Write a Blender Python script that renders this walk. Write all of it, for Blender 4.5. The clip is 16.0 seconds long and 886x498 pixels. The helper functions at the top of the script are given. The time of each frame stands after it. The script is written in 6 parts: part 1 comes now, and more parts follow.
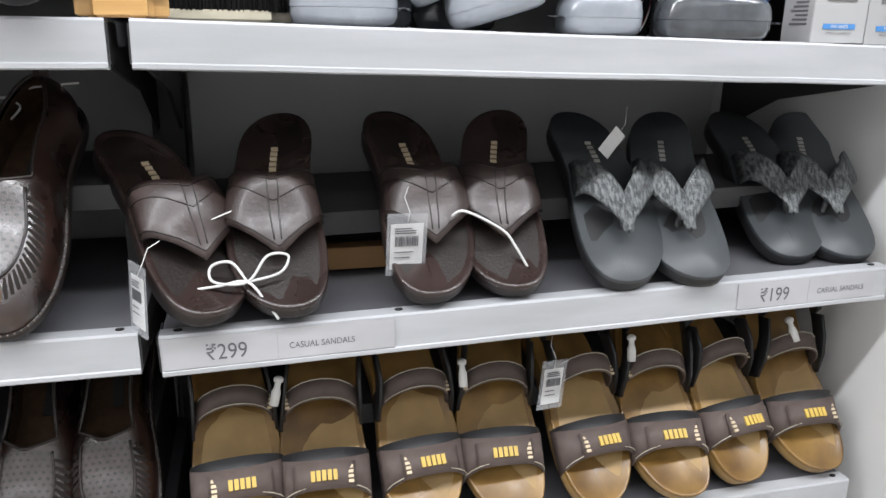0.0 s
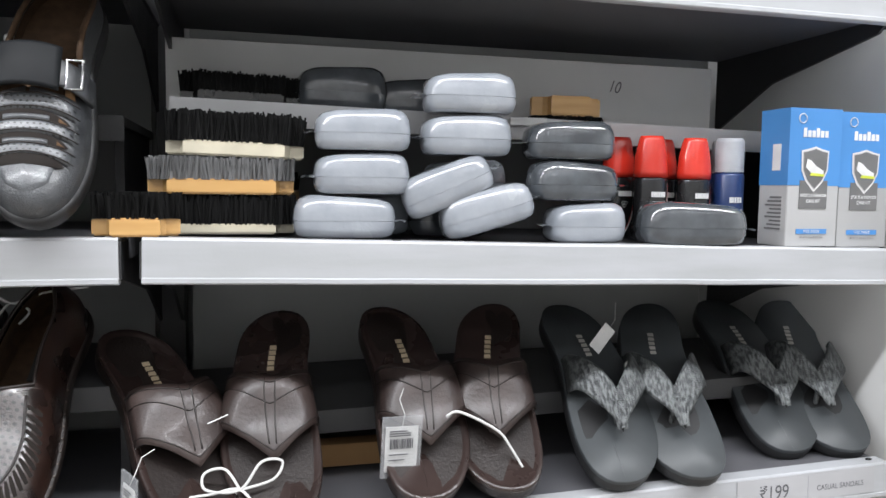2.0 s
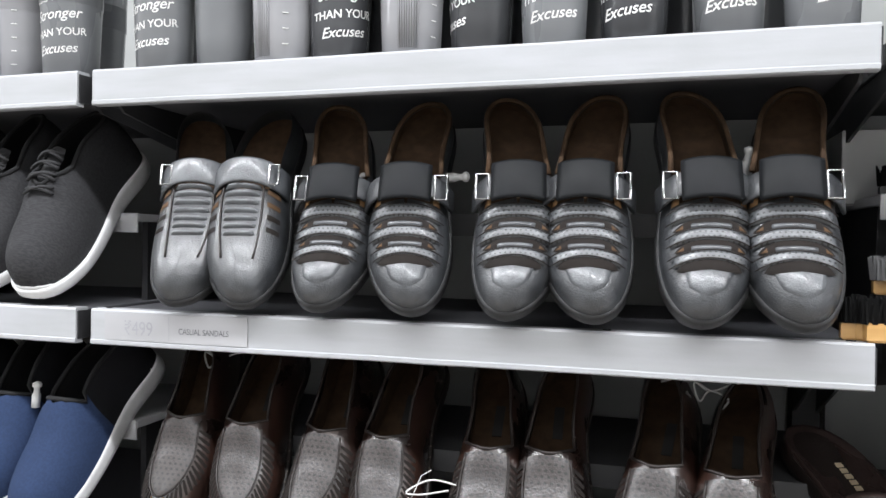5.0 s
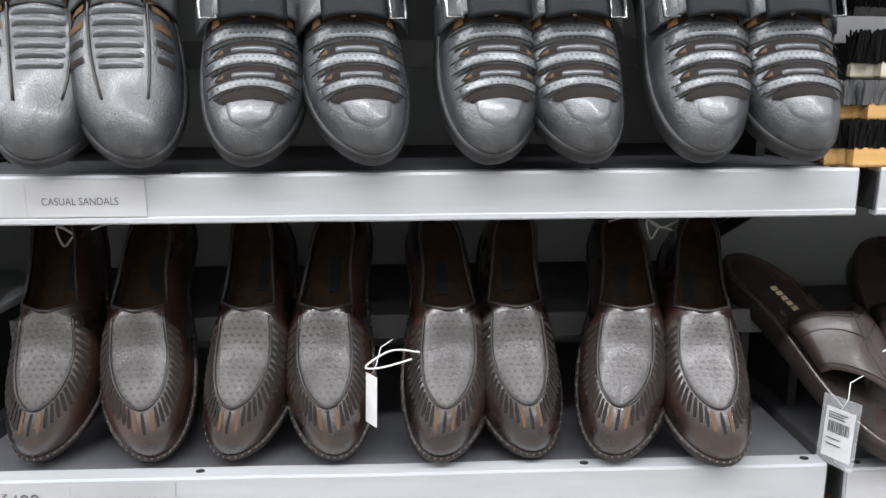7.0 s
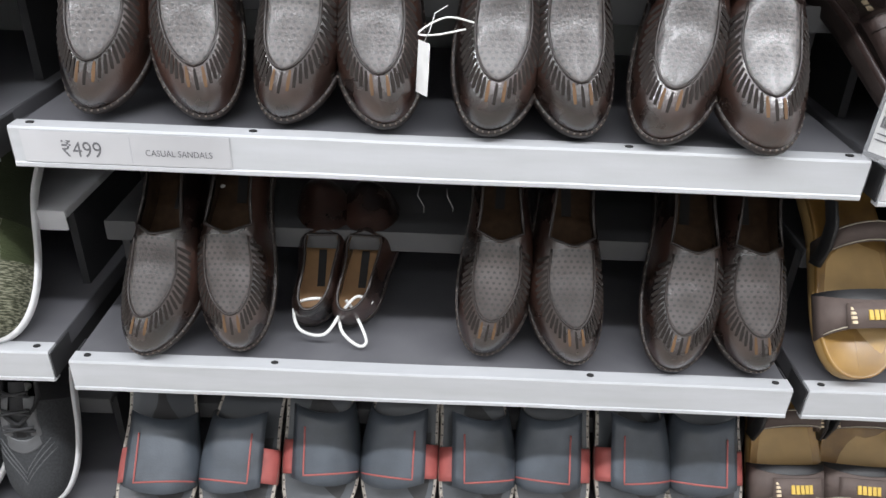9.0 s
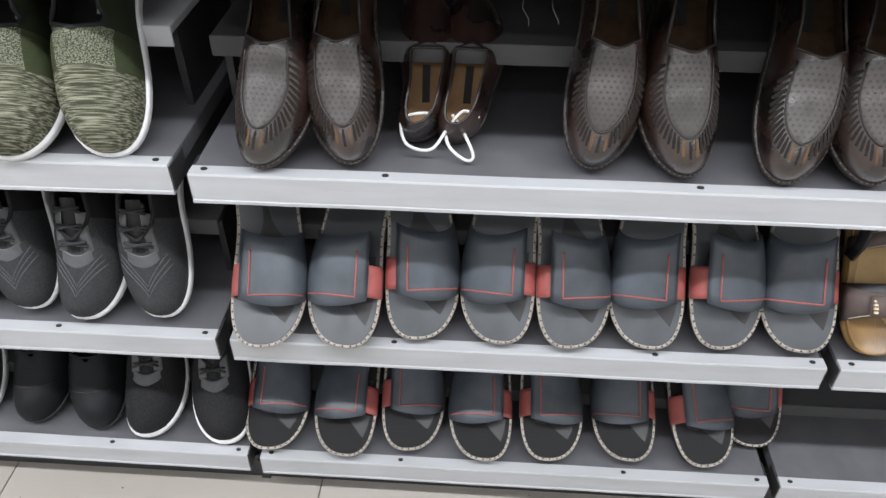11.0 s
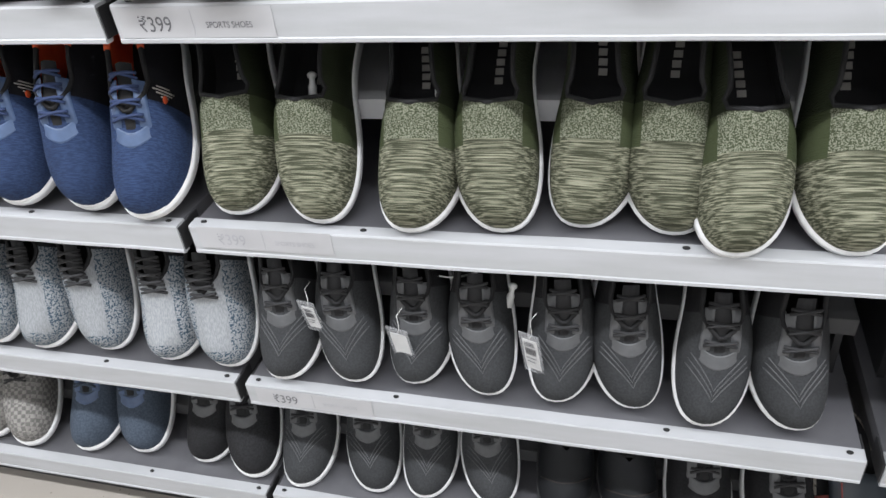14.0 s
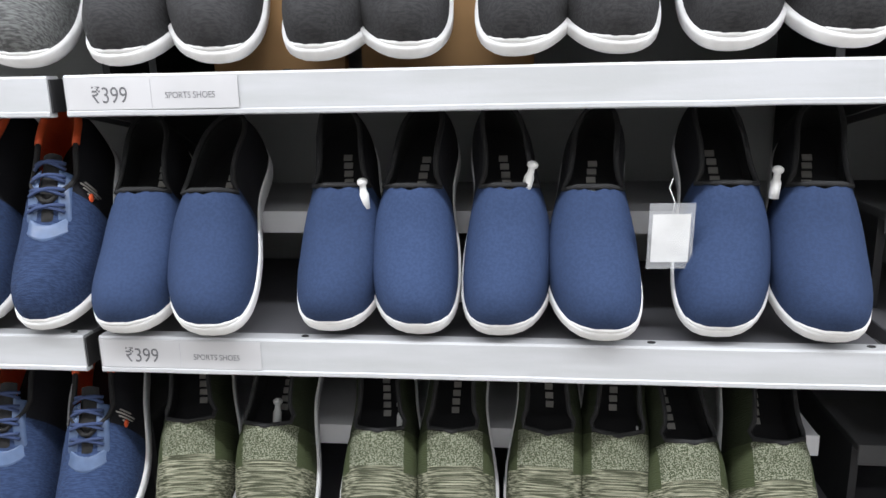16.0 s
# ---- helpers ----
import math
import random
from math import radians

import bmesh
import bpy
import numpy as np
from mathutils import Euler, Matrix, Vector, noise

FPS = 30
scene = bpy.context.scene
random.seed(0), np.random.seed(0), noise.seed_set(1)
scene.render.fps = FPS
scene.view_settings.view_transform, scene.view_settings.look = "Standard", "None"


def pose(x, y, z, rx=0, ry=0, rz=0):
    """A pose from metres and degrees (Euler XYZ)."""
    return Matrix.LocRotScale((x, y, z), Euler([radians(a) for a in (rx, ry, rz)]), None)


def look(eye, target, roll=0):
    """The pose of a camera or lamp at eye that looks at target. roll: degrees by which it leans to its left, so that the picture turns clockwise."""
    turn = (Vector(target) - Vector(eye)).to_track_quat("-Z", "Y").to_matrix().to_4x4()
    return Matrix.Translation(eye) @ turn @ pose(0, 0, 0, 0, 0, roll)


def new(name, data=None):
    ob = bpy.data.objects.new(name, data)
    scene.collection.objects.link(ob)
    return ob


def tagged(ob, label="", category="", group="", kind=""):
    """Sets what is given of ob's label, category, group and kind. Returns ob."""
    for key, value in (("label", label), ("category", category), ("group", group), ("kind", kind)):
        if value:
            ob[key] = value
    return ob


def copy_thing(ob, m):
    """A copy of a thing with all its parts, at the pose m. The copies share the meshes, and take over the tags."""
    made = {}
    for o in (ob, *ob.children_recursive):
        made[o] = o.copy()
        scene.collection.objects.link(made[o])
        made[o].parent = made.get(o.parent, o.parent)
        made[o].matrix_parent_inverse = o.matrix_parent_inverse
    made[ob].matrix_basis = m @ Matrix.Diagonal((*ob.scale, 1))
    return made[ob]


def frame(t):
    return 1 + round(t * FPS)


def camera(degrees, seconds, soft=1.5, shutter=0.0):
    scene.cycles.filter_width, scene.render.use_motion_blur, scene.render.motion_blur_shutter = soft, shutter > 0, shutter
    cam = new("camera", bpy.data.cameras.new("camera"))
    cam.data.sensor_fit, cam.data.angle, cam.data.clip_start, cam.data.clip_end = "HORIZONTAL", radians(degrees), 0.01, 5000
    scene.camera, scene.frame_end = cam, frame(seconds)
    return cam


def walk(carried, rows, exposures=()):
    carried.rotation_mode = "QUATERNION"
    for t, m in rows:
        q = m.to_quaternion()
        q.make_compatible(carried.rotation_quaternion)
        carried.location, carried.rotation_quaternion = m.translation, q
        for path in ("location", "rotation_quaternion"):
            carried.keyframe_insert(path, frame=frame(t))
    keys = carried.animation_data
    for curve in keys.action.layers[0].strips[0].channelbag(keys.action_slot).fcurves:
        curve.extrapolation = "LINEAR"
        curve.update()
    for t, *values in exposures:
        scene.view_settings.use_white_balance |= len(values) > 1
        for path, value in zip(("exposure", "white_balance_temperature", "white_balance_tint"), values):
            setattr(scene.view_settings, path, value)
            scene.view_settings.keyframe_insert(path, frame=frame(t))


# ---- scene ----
cam = camera(61.3, 16.0)
PATH = [
    (0, (0.102, -0.743, 1.303), (0.58, 1.116, 0.738), 0.9),
    (0.5, (0.106, -0.749, 1.324), (0.6, 1.141, 0.894), 0.8),
    (1, (0.108, -0.755, 1.34), (0.61, 1.151, 1.001), 0.9),
    (1.5, (0.106, -0.755, 1.347), (0.613, 1.164, 1.103), 0.9),
    (2, (0.101, -0.755, 1.359), (0.599, 1.175, 1.196), 0.8),
    (2.5, (0.106, -0.759, 1.376), (0.596, 1.179, 1.313), 0.2),
    (3, (0.107, -0.764, 1.394), (0.505, 1.194, 1.477), -1.6),
    (3.5, (0.056, -0.762, 1.397), (0.177, 1.229, 1.545), -2.0),
    (4, (-0.045, -0.761, 1.401), (-0.298, 1.22, 1.516), -0.4),
    (4.5, (-0.146, -0.78, 1.396), (-0.653, 1.154, 1.447), 1.0),
    (4.7, (-0.177, -0.787, 1.4), (-0.744, 1.131, 1.421), 1.1),
    (6.8, (-0.405, -0.677, 1.398), (-0.443, 1.288, 1.028), -1.2),
    (7, (-0.429, -0.684, 1.382), (-0.371, 1.271, 0.965), -0.4),
    (7.5, (-0.43, -0.697, 1.358), (-0.304, 1.217, 0.791), 0.6),
    (8, (-0.438, -0.702, 1.342), (-0.335, 1.173, 0.651), 1.1),
    (8.5, (-0.446, -0.709, 1.319), (-0.388, 1.116, 0.502), 1.8),
    (9, (-0.455, -0.715, 1.289), (-0.451, 1.026, 0.305), 2.4),
    (9.2, (-0.458, -0.713, 1.279), (-0.468, 0.986, 0.224), 2.7),
    (11.3, (-0.581, -0.776, 1.23), (-0.721, 0.756, -0.048), -1.2),
    (11.5, (-0.633, -0.785, 1.229), (-0.884, 0.732, -0.049), -2.6),
    (12, (-0.754, -0.787, 1.224), (-1.282, 0.649, -0.063), -6.1),
    (12.5, (-0.904, -0.752, 1.197), (-1.65, 0.582, -0.093), -9.4),
    (13, (-1.046, -0.712, 1.202), (-1.842, 0.586, -0.094), -10.8),
    (13.5, (-1.115, -0.7, 1.208), (-1.8, 0.715, -0.029), -9.0),
    (14, (-1.22, -0.71, 1.235), (-1.733, 0.835, 0.073), -7.0),
    (14.5, (-1.29, -0.743, 1.24), (-1.651, 0.93, 0.206), -4.1),
    (15, (-1.305, -0.766, 1.252), (-1.595, 1.026, 0.414), -1.9),
    (15.5, (-1.312, -0.775, 1.277), (-1.574, 1.095, 0.618), -1.3),
    (16, (-1.304, -0.783, 1.303), (-1.535, 1.149, 0.841), -1.3),
]
walk(cam, [(t, look(eye, target, roll)) for t, eye, target, roll in PATH], [(0.0, -0.02), (1.5, -0.02), (2.6, 0.0), (4.4, 0.02), (7.0, 0.10), (9.0, 0.10), (11.5, 0.04), (14.0, 0.06), (16.0, 0.16)])

# ---- light ----
world = bpy.data.worlds.new("world")
scene.world = world
world.use_nodes = True
world.node_tree.nodes["Background"].inputs[0].default_value = (0.8, 0.88, 1, 1)
world.node_tree.nodes["Background"].inputs[1].default_value = 0.02

LIGHT_Y, LIGHT_Z = -0.90, 2.86


def unseen_lamp(x, y, power, length=1.2, wide=0.10):
    d = bpy.data.lights.new("lamp", "AREA")
    d.shape, d.size, d.size_y, d.energy, d.color = "RECTANGLE", length, wide, power, (0.935, 0.955, 1.0)
    o = new("lamp", d)
    o.matrix_basis = look((x, y, LIGHT_Z - 0.03), (x, y, 0))
    return o


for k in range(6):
    unseen_lamp(-4.6 + 1.3 * k, LIGHT_Y, 30.0)
    unseen_lamp(-4.6 + 1.3 * k, -2.3, 6.5, 1.2, 0.2)
    # unseen row added as weak frontal fill to lift the shadows
    unseen_lamp(-4.6 + 1.3 * k, -3.5, 5.5, 1.2, 0.2)

# ---- materials ----


def mat(name, col, rough=0.5, metal=0.0, col2=None, scale=30.0, stretch=(1, 1, 1), bump=0.0, bscale=200.0, spec=0.5, detail=4.0,
        contrast=(0.35, 0.65), rvar=0.1, coat=0.0, jitter=0.08, bstretch=(1, 1, 1)):
    m = bpy.data.materials.new(name)
    m.use_nodes = True
    n, l = m.node_tree.nodes, m.node_tree.links
    b = n["Principled BSDF"]
    b.inputs["Roughness"].default_value, b.inputs["Metallic"].default_value = rough, metal
    b.inputs["Specular IOR Level"].default_value = spec
    b.inputs["Coat Weight"].default_value = coat
    b.inputs["Coat Roughness"].default_value = 0.15
    tc = n.new("ShaderNodeTexCoord")
    mp = n.new("ShaderNodeMapping")
    mp.inputs["Scale"].default_value = stretch
    l.new(tc.outputs["Object"], mp.inputs[0])
    nz = n.new("ShaderNodeTexNoise")
    nz.inputs["Scale"].default_value, nz.inputs["Detail"].default_value = scale, detail
    info = n.new("ShaderNodeObjectInfo")
    add = n.new("ShaderNodeVectorMath")
    l.new(mp.outputs[0], add.inputs[0])
    comb = n.new("ShaderNodeCombineXYZ")
    sc = n.new("ShaderNodeMath")
    sc.operation, sc.inputs[1].default_value = "MULTIPLY", 7.0
    l.new(info.outputs["Random"], sc.inputs[0])
    l.new(sc.outputs[0], comb.inputs[0])
    l.new(sc.outputs[0], comb.inputs[2])
    l.new(comb.outputs[0], add.inputs[1])
    l.new(add.outputs[0], nz.inputs["Vector"])
    ramp = n.new("ShaderNodeValToRGB")
    ramp.color_ramp.elements[0].position, ramp.color_ramp.elements[1].position = contrast
    c2 = col2 or tuple(c * 0.82 for c in col)
    ramp.color_ramp.elements[0].color, ramp.color_ramp.elements[1].color = (*c2, 1), (*col, 1)
    l.new(nz.outputs["Fac"], ramp.inputs[0])
    hsv = n.new("ShaderNodeHueSaturation")
    mr = n.new("ShaderNodeMapRange")
    mr.inputs["To Min"].default_value, mr.inputs["To Max"].default_value = 1 - jitter, 1 + jitter
    l.new(info.outputs["Random"], mr.inputs[0])
    l.new(mr.outputs[0], hsv.inputs["Value"])
    l.new(ramp.outputs[0], hsv.inputs["Color"])
    l.new(hsv.outputs[0], b.inputs["Base Color"])
    rr = n.new("ShaderNodeMapRange")
    rr.inputs["To Min"].default_value, rr.inputs["To Max"].default_value = max(0.03, rough - rvar), min(1, rough + rvar)
    l.new(nz.outputs["Fac"], rr.inputs[0])
    l.new(rr.outputs[0], b.inputs["Roughness"])
    if bump:
        mp2 = n.new("ShaderNodeMapping")
        mp2.inputs["Scale"].default_value = bstretch
        l.new(tc.outputs["Object"], mp2.inputs[0])
        nb = n.new("ShaderNodeTexNoise")
        nb.inputs["Scale"].default_value, nb.inputs["Detail"].default_value = bscale, 5
        l.new(mp2.outputs[0], nb.inputs["Vector"])
        bp = n.new("ShaderNodeBump")
        bp.inputs["Strength"].default_value, bp.inputs["Distance"].default_value = bump, 0.002
        l.new(nb.outputs["Fac"], bp.inputs["Height"])
        l.new(bp.outputs[0], b.inputs["Normal"])
    return m


def bsdf(m):
    return m.node_tree.nodes["Principled BSDF"]


def tinted(m, fn):
    """Passes the base colour of m through fn(nodes, links, colour socket), which gives the new socket."""
    n, l = m.node_tree.nodes, m.node_tree.links
    base = bsdf(m).inputs["Base Color"]
    out = fn(n, l, base.links[0].from_socket)
    l.new(out, base)
    return m


def mathn(n, l, op, a, b=None, c=None):
    x = n.new("ShaderNodeMath")
    x.operation = op
    for i, v in enumerate((a, b, c)):
        if v is None:
            continue
        if isinstance(v, (int, float)):
            x.inputs[i].default_value = v
        else:
            l.new(v, x.inputs[i])
    return x.outputs[0]


def mixed(n, l, fac, a, b):
    x = n.new("ShaderNodeMix")
    x.data_type = "RGBA"
    l.new(fac, x.inputs["Factor"])
    for v, s in ((a, x.inputs[6]), (b, x.inputs[7])):
        if isinstance(v, tuple):
            s.default_value = (*v, 1)
        else:
            l.new(v, s)
    return x.outputs[2]


def local(n, l):
    tc = n.new("ShaderNodeTexCoord")
    sp = n.new("ShaderNodeSeparateXYZ")
    l.new(tc.outputs["Object"], sp.inputs[0])
    return sp.outputs, tc.outputs["Object"]


def dots(pitch, radius, col, zone=None):
    """Small round punched holes on a staggered grid in the local x, y plane."""
    def fn(n, l, c):
        (x, y, z), _ = local(n, l)
        row = mathn(n, l, "FLOOR", mathn(n, l, "DIVIDE", y, pitch * 0.85))
        shift = mathn(n, l, "MULTIPLY", mathn(n, l, "MODULO", row, 2.0), pitch * 0.5)
        fx = mathn(n, l, "SUBTRACT", mathn(n, l, "FRACT", mathn(n, l, "DIVIDE", mathn(n, l, "ADD", mathn(n, l, "ADD", x, 1.0), shift), pitch)), 0.5)
        fy = mathn(n, l, "SUBTRACT", mathn(n, l, "FRACT", mathn(n, l, "DIVIDE", y, pitch * 0.85)), 0.5)
        d = mathn(n, l, "SQRT", mathn(n, l, "ADD", mathn(n, l, "MULTIPLY", fx, fx), mathn(n, l, "MULTIPLY", fy, fy)))
        hole = mathn(n, l, "LESS_THAN", d, radius / pitch)
        return mixed(n, l, hole, c, col)
    return fn


def after_y(at, col, notch=0.0):
    """Another colour behind local y = at, as where two cloths are sewn together."""
    def fn(n, l, c):
        (x, y, z), _ = local(n, l)
        wob = mathn(n, l, "MULTIPLY", mathn(n, l, "COSINE", mathn(n, l, "MULTIPLY", x, 150.0)), notch)
        f = mathn(n, l, "GREATER_THAN", mathn(n, l, "ADD", y, wob), at)
        return mixed(n, l, f, c, col)
    return fn


WHITE = mat("white_powder_coat", (0.78, 0.79, 0.80), 0.42, col2=(0.74, 0.75, 0.76), scale=9, bump=0.03, bscale=400, jitter=0.02)
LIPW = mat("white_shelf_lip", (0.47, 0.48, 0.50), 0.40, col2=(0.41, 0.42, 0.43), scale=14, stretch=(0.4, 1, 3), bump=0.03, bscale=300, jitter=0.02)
DECK = mat("grey_shelf_deck", (0.125, 0.125, 0.135), 0.55, col2=(0.105, 0.105, 0.115), scale=20, bump=0.06, bscale=900, jitter=0.03)
STEEL = mat("black_bracket_steel", (0.035, 0.035, 0.037), 0.5, jitter=0.02)
BACK = mat("grey_back_panel", (0.42, 0.43, 0.42), 0.6, col2=(0.38, 0.39, 0.38), scale=4, jitter=0.02)
# darker copy of the riser grey, with the shelf shade painted in
RISER_SHADE = mat("shaded_grey_riser", (0.07, 0.07, 0.072), 0.55, scale=8, jitter=0.02)
RISER = mat("light_grey_riser", (0.62, 0.62, 0.63), 0.45, scale=8, jitter=0.02)
HOLE = mat("dark_hole", (0.02, 0.02, 0.02), 0.8)
PLASTER = mat("white_painted_wall", (0.74, 0.74, 0.73), 0.7, col2=(0.69, 0.69, 0.68), scale=3, bump=0.08, bscale=60, jitter=0)
CEIL = mat("white_ceiling", (0.8, 0.8, 0.8), 0.8, jitter=0)
TILE = mat("beige_polished_tile", (0.40, 0.37, 0.335), 0.16, col2=(0.36, 0.332, 0.297), scale=2.2, detail=6, rvar=0.05, spec=0.45, jitter=0.03)
GROUT = mat("dirty_grout", (0.16, 0.14, 0.12), 0.9)
INK = mat("grey_print", (0.13, 0.13, 0.14), 0.7, jitter=0)
PALEINK = mat("pale_grey_print", (0.42, 0.42, 0.45), 0.7, jitter=0)
LABEL = mat("price_label_paper", (0.50, 0.50, 0.515), 0.5, scale=6, jitter=0.03)
PLASTICW = mat("white_plastic", (0.82, 0.82, 0.80), 0.35, jitter=0.03)
SOLEW = mat("white_foam_sole", (0.80, 0.80, 0.80), 0.5, col2=(0.72, 0.72, 0.72), scale=60, bump=0.1, bscale=500)
SOLEK = mat("black_rubber_sole", (0.02, 0.02, 0.021), 0.5, bump=0.1, bscale=400)
LINING = mat("black_lining", (0.012, 0.012, 0.013), 0.9, bump=0.2, bscale=600)
INK_W = mat("silver_insole_print", (0.42, 0.40, 0.37), 0.6)

# ---- mesh helpers ----


def link_mesh(name, verts, faces, material, parent=None, label="", smooth=True):
    me = bpy.data.meshes.new(name)
    me.from_pydata([tuple(v) for v in verts], [], faces)
    me.validate()
    bm = bmesh.new()
    bm.from_mesh(me)
    bmesh.ops.remove_doubles(bm, verts=bm.verts, dist=1e-5)
    bmesh.ops.recalc_face_normals(bm, faces=bm.faces)
    bm.to_mesh(me)
    bm.free()
    me.materials.append(material)
    if smooth:
        me.polygons.foreach_set("use_smooth", [True] * len(me.polygons))
    ob = new(name, me)
    if parent:
        ob.parent = parent
    if label:
        ob["label"] = label
    return ob


def part(name, bm, material, parent, label="", smooth=False):
    me = bpy.data.meshes.new(name)
    bm.to_mesh(me)
    bm.free()
    me.materials.append(material)
    if smooth:
        me.polygons.foreach_set("use_smooth", [True] * len(me.polygons))
    ob = new(name, me)
    ob.parent = parent
    if label:
        ob["label"] = label
    return ob


def box_bm(x0, x1, y0, y1, z0, z1, bevel=0.0, bm=None):
    own = bm is None
    bm = bm or bmesh.new()
    r = bmesh.ops.create_cube(bm, size=1)
    bmesh.ops.transform(bm, verts=r["verts"], matrix=Matrix.Translation(((x0 + x1) / 2, (y0 + y1) / 2, (z0 + z1) / 2)) @ Matrix.Diagonal((x1 - x0, y1 - y0, z1 - z0, 1)))
    if bevel:
        es = {e for v in r["verts"] for e in v.link_edges}
        bmesh.ops.bevel(bm, geom=list(es), offset=bevel, segments=2, affect="EDGES")
    return bm


def tube(points, r, seg=8, closed=False):
    """Vertices and faces of a round tube along points."""
    pts = [Vector(p) for p in points]
    n = len(pts)
    vs, fs = [], []
    for i, p in enumerate(pts):
        a = pts[(i - 1) % n] if (closed or i) else p
        b = pts[(i + 1) % n] if (closed or i < n - 1) else p
        t = (b - a).normalized() if (b - a).length > 1e-9 else Vector((0, 1, 0))
        u = t.cross(Vector((0.13, 0.21, 0.97))).normalized()
        v = t.cross(u)
        rad = r[i] if isinstance(r, (list, tuple)) else r
        vs += [p + (u * math.cos(2 * math.pi * k / seg) + v * math.sin(2 * math.pi * k / seg)) * rad for k in range(seg)]
    for i in range(n if closed else n - 1):
        j = (i + 1) % n
        fs += [(i * seg + k, i * seg + (k + 1) % seg, j * seg + (k + 1) % seg, j * seg + k) for k in range(seg)]
    if not closed:
        fs += [tuple(range(seg)), tuple((n - 1) * seg + k for k in range(seg))]
    return vs, fs


def grid_faces(rows, cols, close_cols=False):
    fs = []
    for i in range(rows - 1):
        for j in range(cols if close_cols else cols - 1):
            k = (j + 1) % cols
            fs.append((i * cols + j, i * cols + k, (i + 1) * cols + k, (i + 1) * cols + j))
    return fs


CACHE = {}


def text_mesh(body, size, shear=0.0, bold=0.0, align="LEFT", width=1.0):
    key = (body, size, shear, bold, align, width)
    if key in CACHE:
        return CACHE[key].copy()
    cu = bpy.data.curves.new("text", "FONT")
    cu.body, cu.size, cu.shear, cu.offset, cu.align_x = body, size, shear, bold, align
    ob = bpy.data.objects.new("text", cu)
    scene.collection.objects.link(ob)
    me = bpy.data.meshes.new_from_object(ob.evaluated_get(bpy.context.evaluated_depsgraph_get()))
    bpy.data.objects.remove(ob)
    bpy.data.curves.remove(cu)
    if width != 1.0:
        me.transform(Matrix.Diagonal((width, 1, 1, 1)))
    CACHE[key] = me.copy()
    return me


def text_on(name, body, size, m, material, parent, **kw):
    """Letters lying in the local x, z plane of m, facing -y."""
    me = text_mesh(body, size, **kw)
    me.transform(m @ Matrix.Rotation(radians(90), 4, "X"))
    me.materials.clear()
    me.materials.append(material)
    ob = new(name, me)
    ob.parent = parent
    return ob


def anchor(name, m, label, category, group="", kind=""):
    o = new(name)
    o.empty_display_size = 0.05
    o.matrix_basis = m
    return tagged(o, label, category, group, kind)


# ---- plan ----
LEVEL = {1: 1.56, 2: 1.26, 3: 0.96, 4: 0.66, 5: 0.36, 6: 0.06}
TOP = 0.048
BAYS = {"A": (0.0, 0.885), "B": (-0.902, -0.02), "C": (-1.81, -0.925), "D": (-2.715, -1.83), "E": (-3.62, -2.735)}
TIP = {("A", 2): (0.0, -0.017), ("A", 3): (-0.006, 0.012), ("C", 4): (0.002, 0.011), ("C", 6): (0.012, 0.004), ("D", 6): (0.0, 0.006)}  # shelves hung a little out of level: left, right end
BACK_Y = 0.40
RISE_Y, RISE_H = 0.13, 0.125
RISE_CARE = 0.148  # the back step under the care goods stands higher


def wall_slab(name, x0, x1, y0, y1, z0, z1, material):
    bm = box_bm(x0, x1, y0, y1, z0, z1)
    me = bpy.data.meshes.new(name)
    bm.to_mesh(me)
    bm.free()
    me.materials.append(material)
    return tagged(new(name, me), kind="structure")


tagged(wall_slab("floor", -6, 3, -4, 0.6, -0.12, -0.004, GROUT), "beige polished floor tiles with thin dark joints", "floor")
wall_slab("ceiling", -6, 3, -4, 0.6, 2.9, 3.0, CEIL)
wall_slab("wall_back", -6.1, 3.1, 0.5, 0.62, 0, 2.9, PLASTER)
wall_slab("wall_front", -6, 3, -4.12, -4, 0, 2.9, PLASTER)
wall_slab("wall_west", -6.12, -6, -4, 0.5, 0, 2.9, PLASTER)
wall_slab("wall_east", 3, 3.12, -4, 0.5, 0, 2.9, PLASTER)

# lamp housings over the lamps, also over the added fill row at y = -3.5
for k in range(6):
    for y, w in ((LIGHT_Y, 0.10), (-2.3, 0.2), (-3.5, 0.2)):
        hs = anchor("ceiling_light", pose(-4.6 + 1.3 * k, y, LIGHT_Z), "long white ceiling light fitting, assumed out of view", "ceiling light", "ceiling lights")
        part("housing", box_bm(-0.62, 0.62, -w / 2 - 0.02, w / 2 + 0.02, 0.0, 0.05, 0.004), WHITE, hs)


LOWEST = {"C": (-1.836, -0.925), "D": (-2.740, -1.852)}


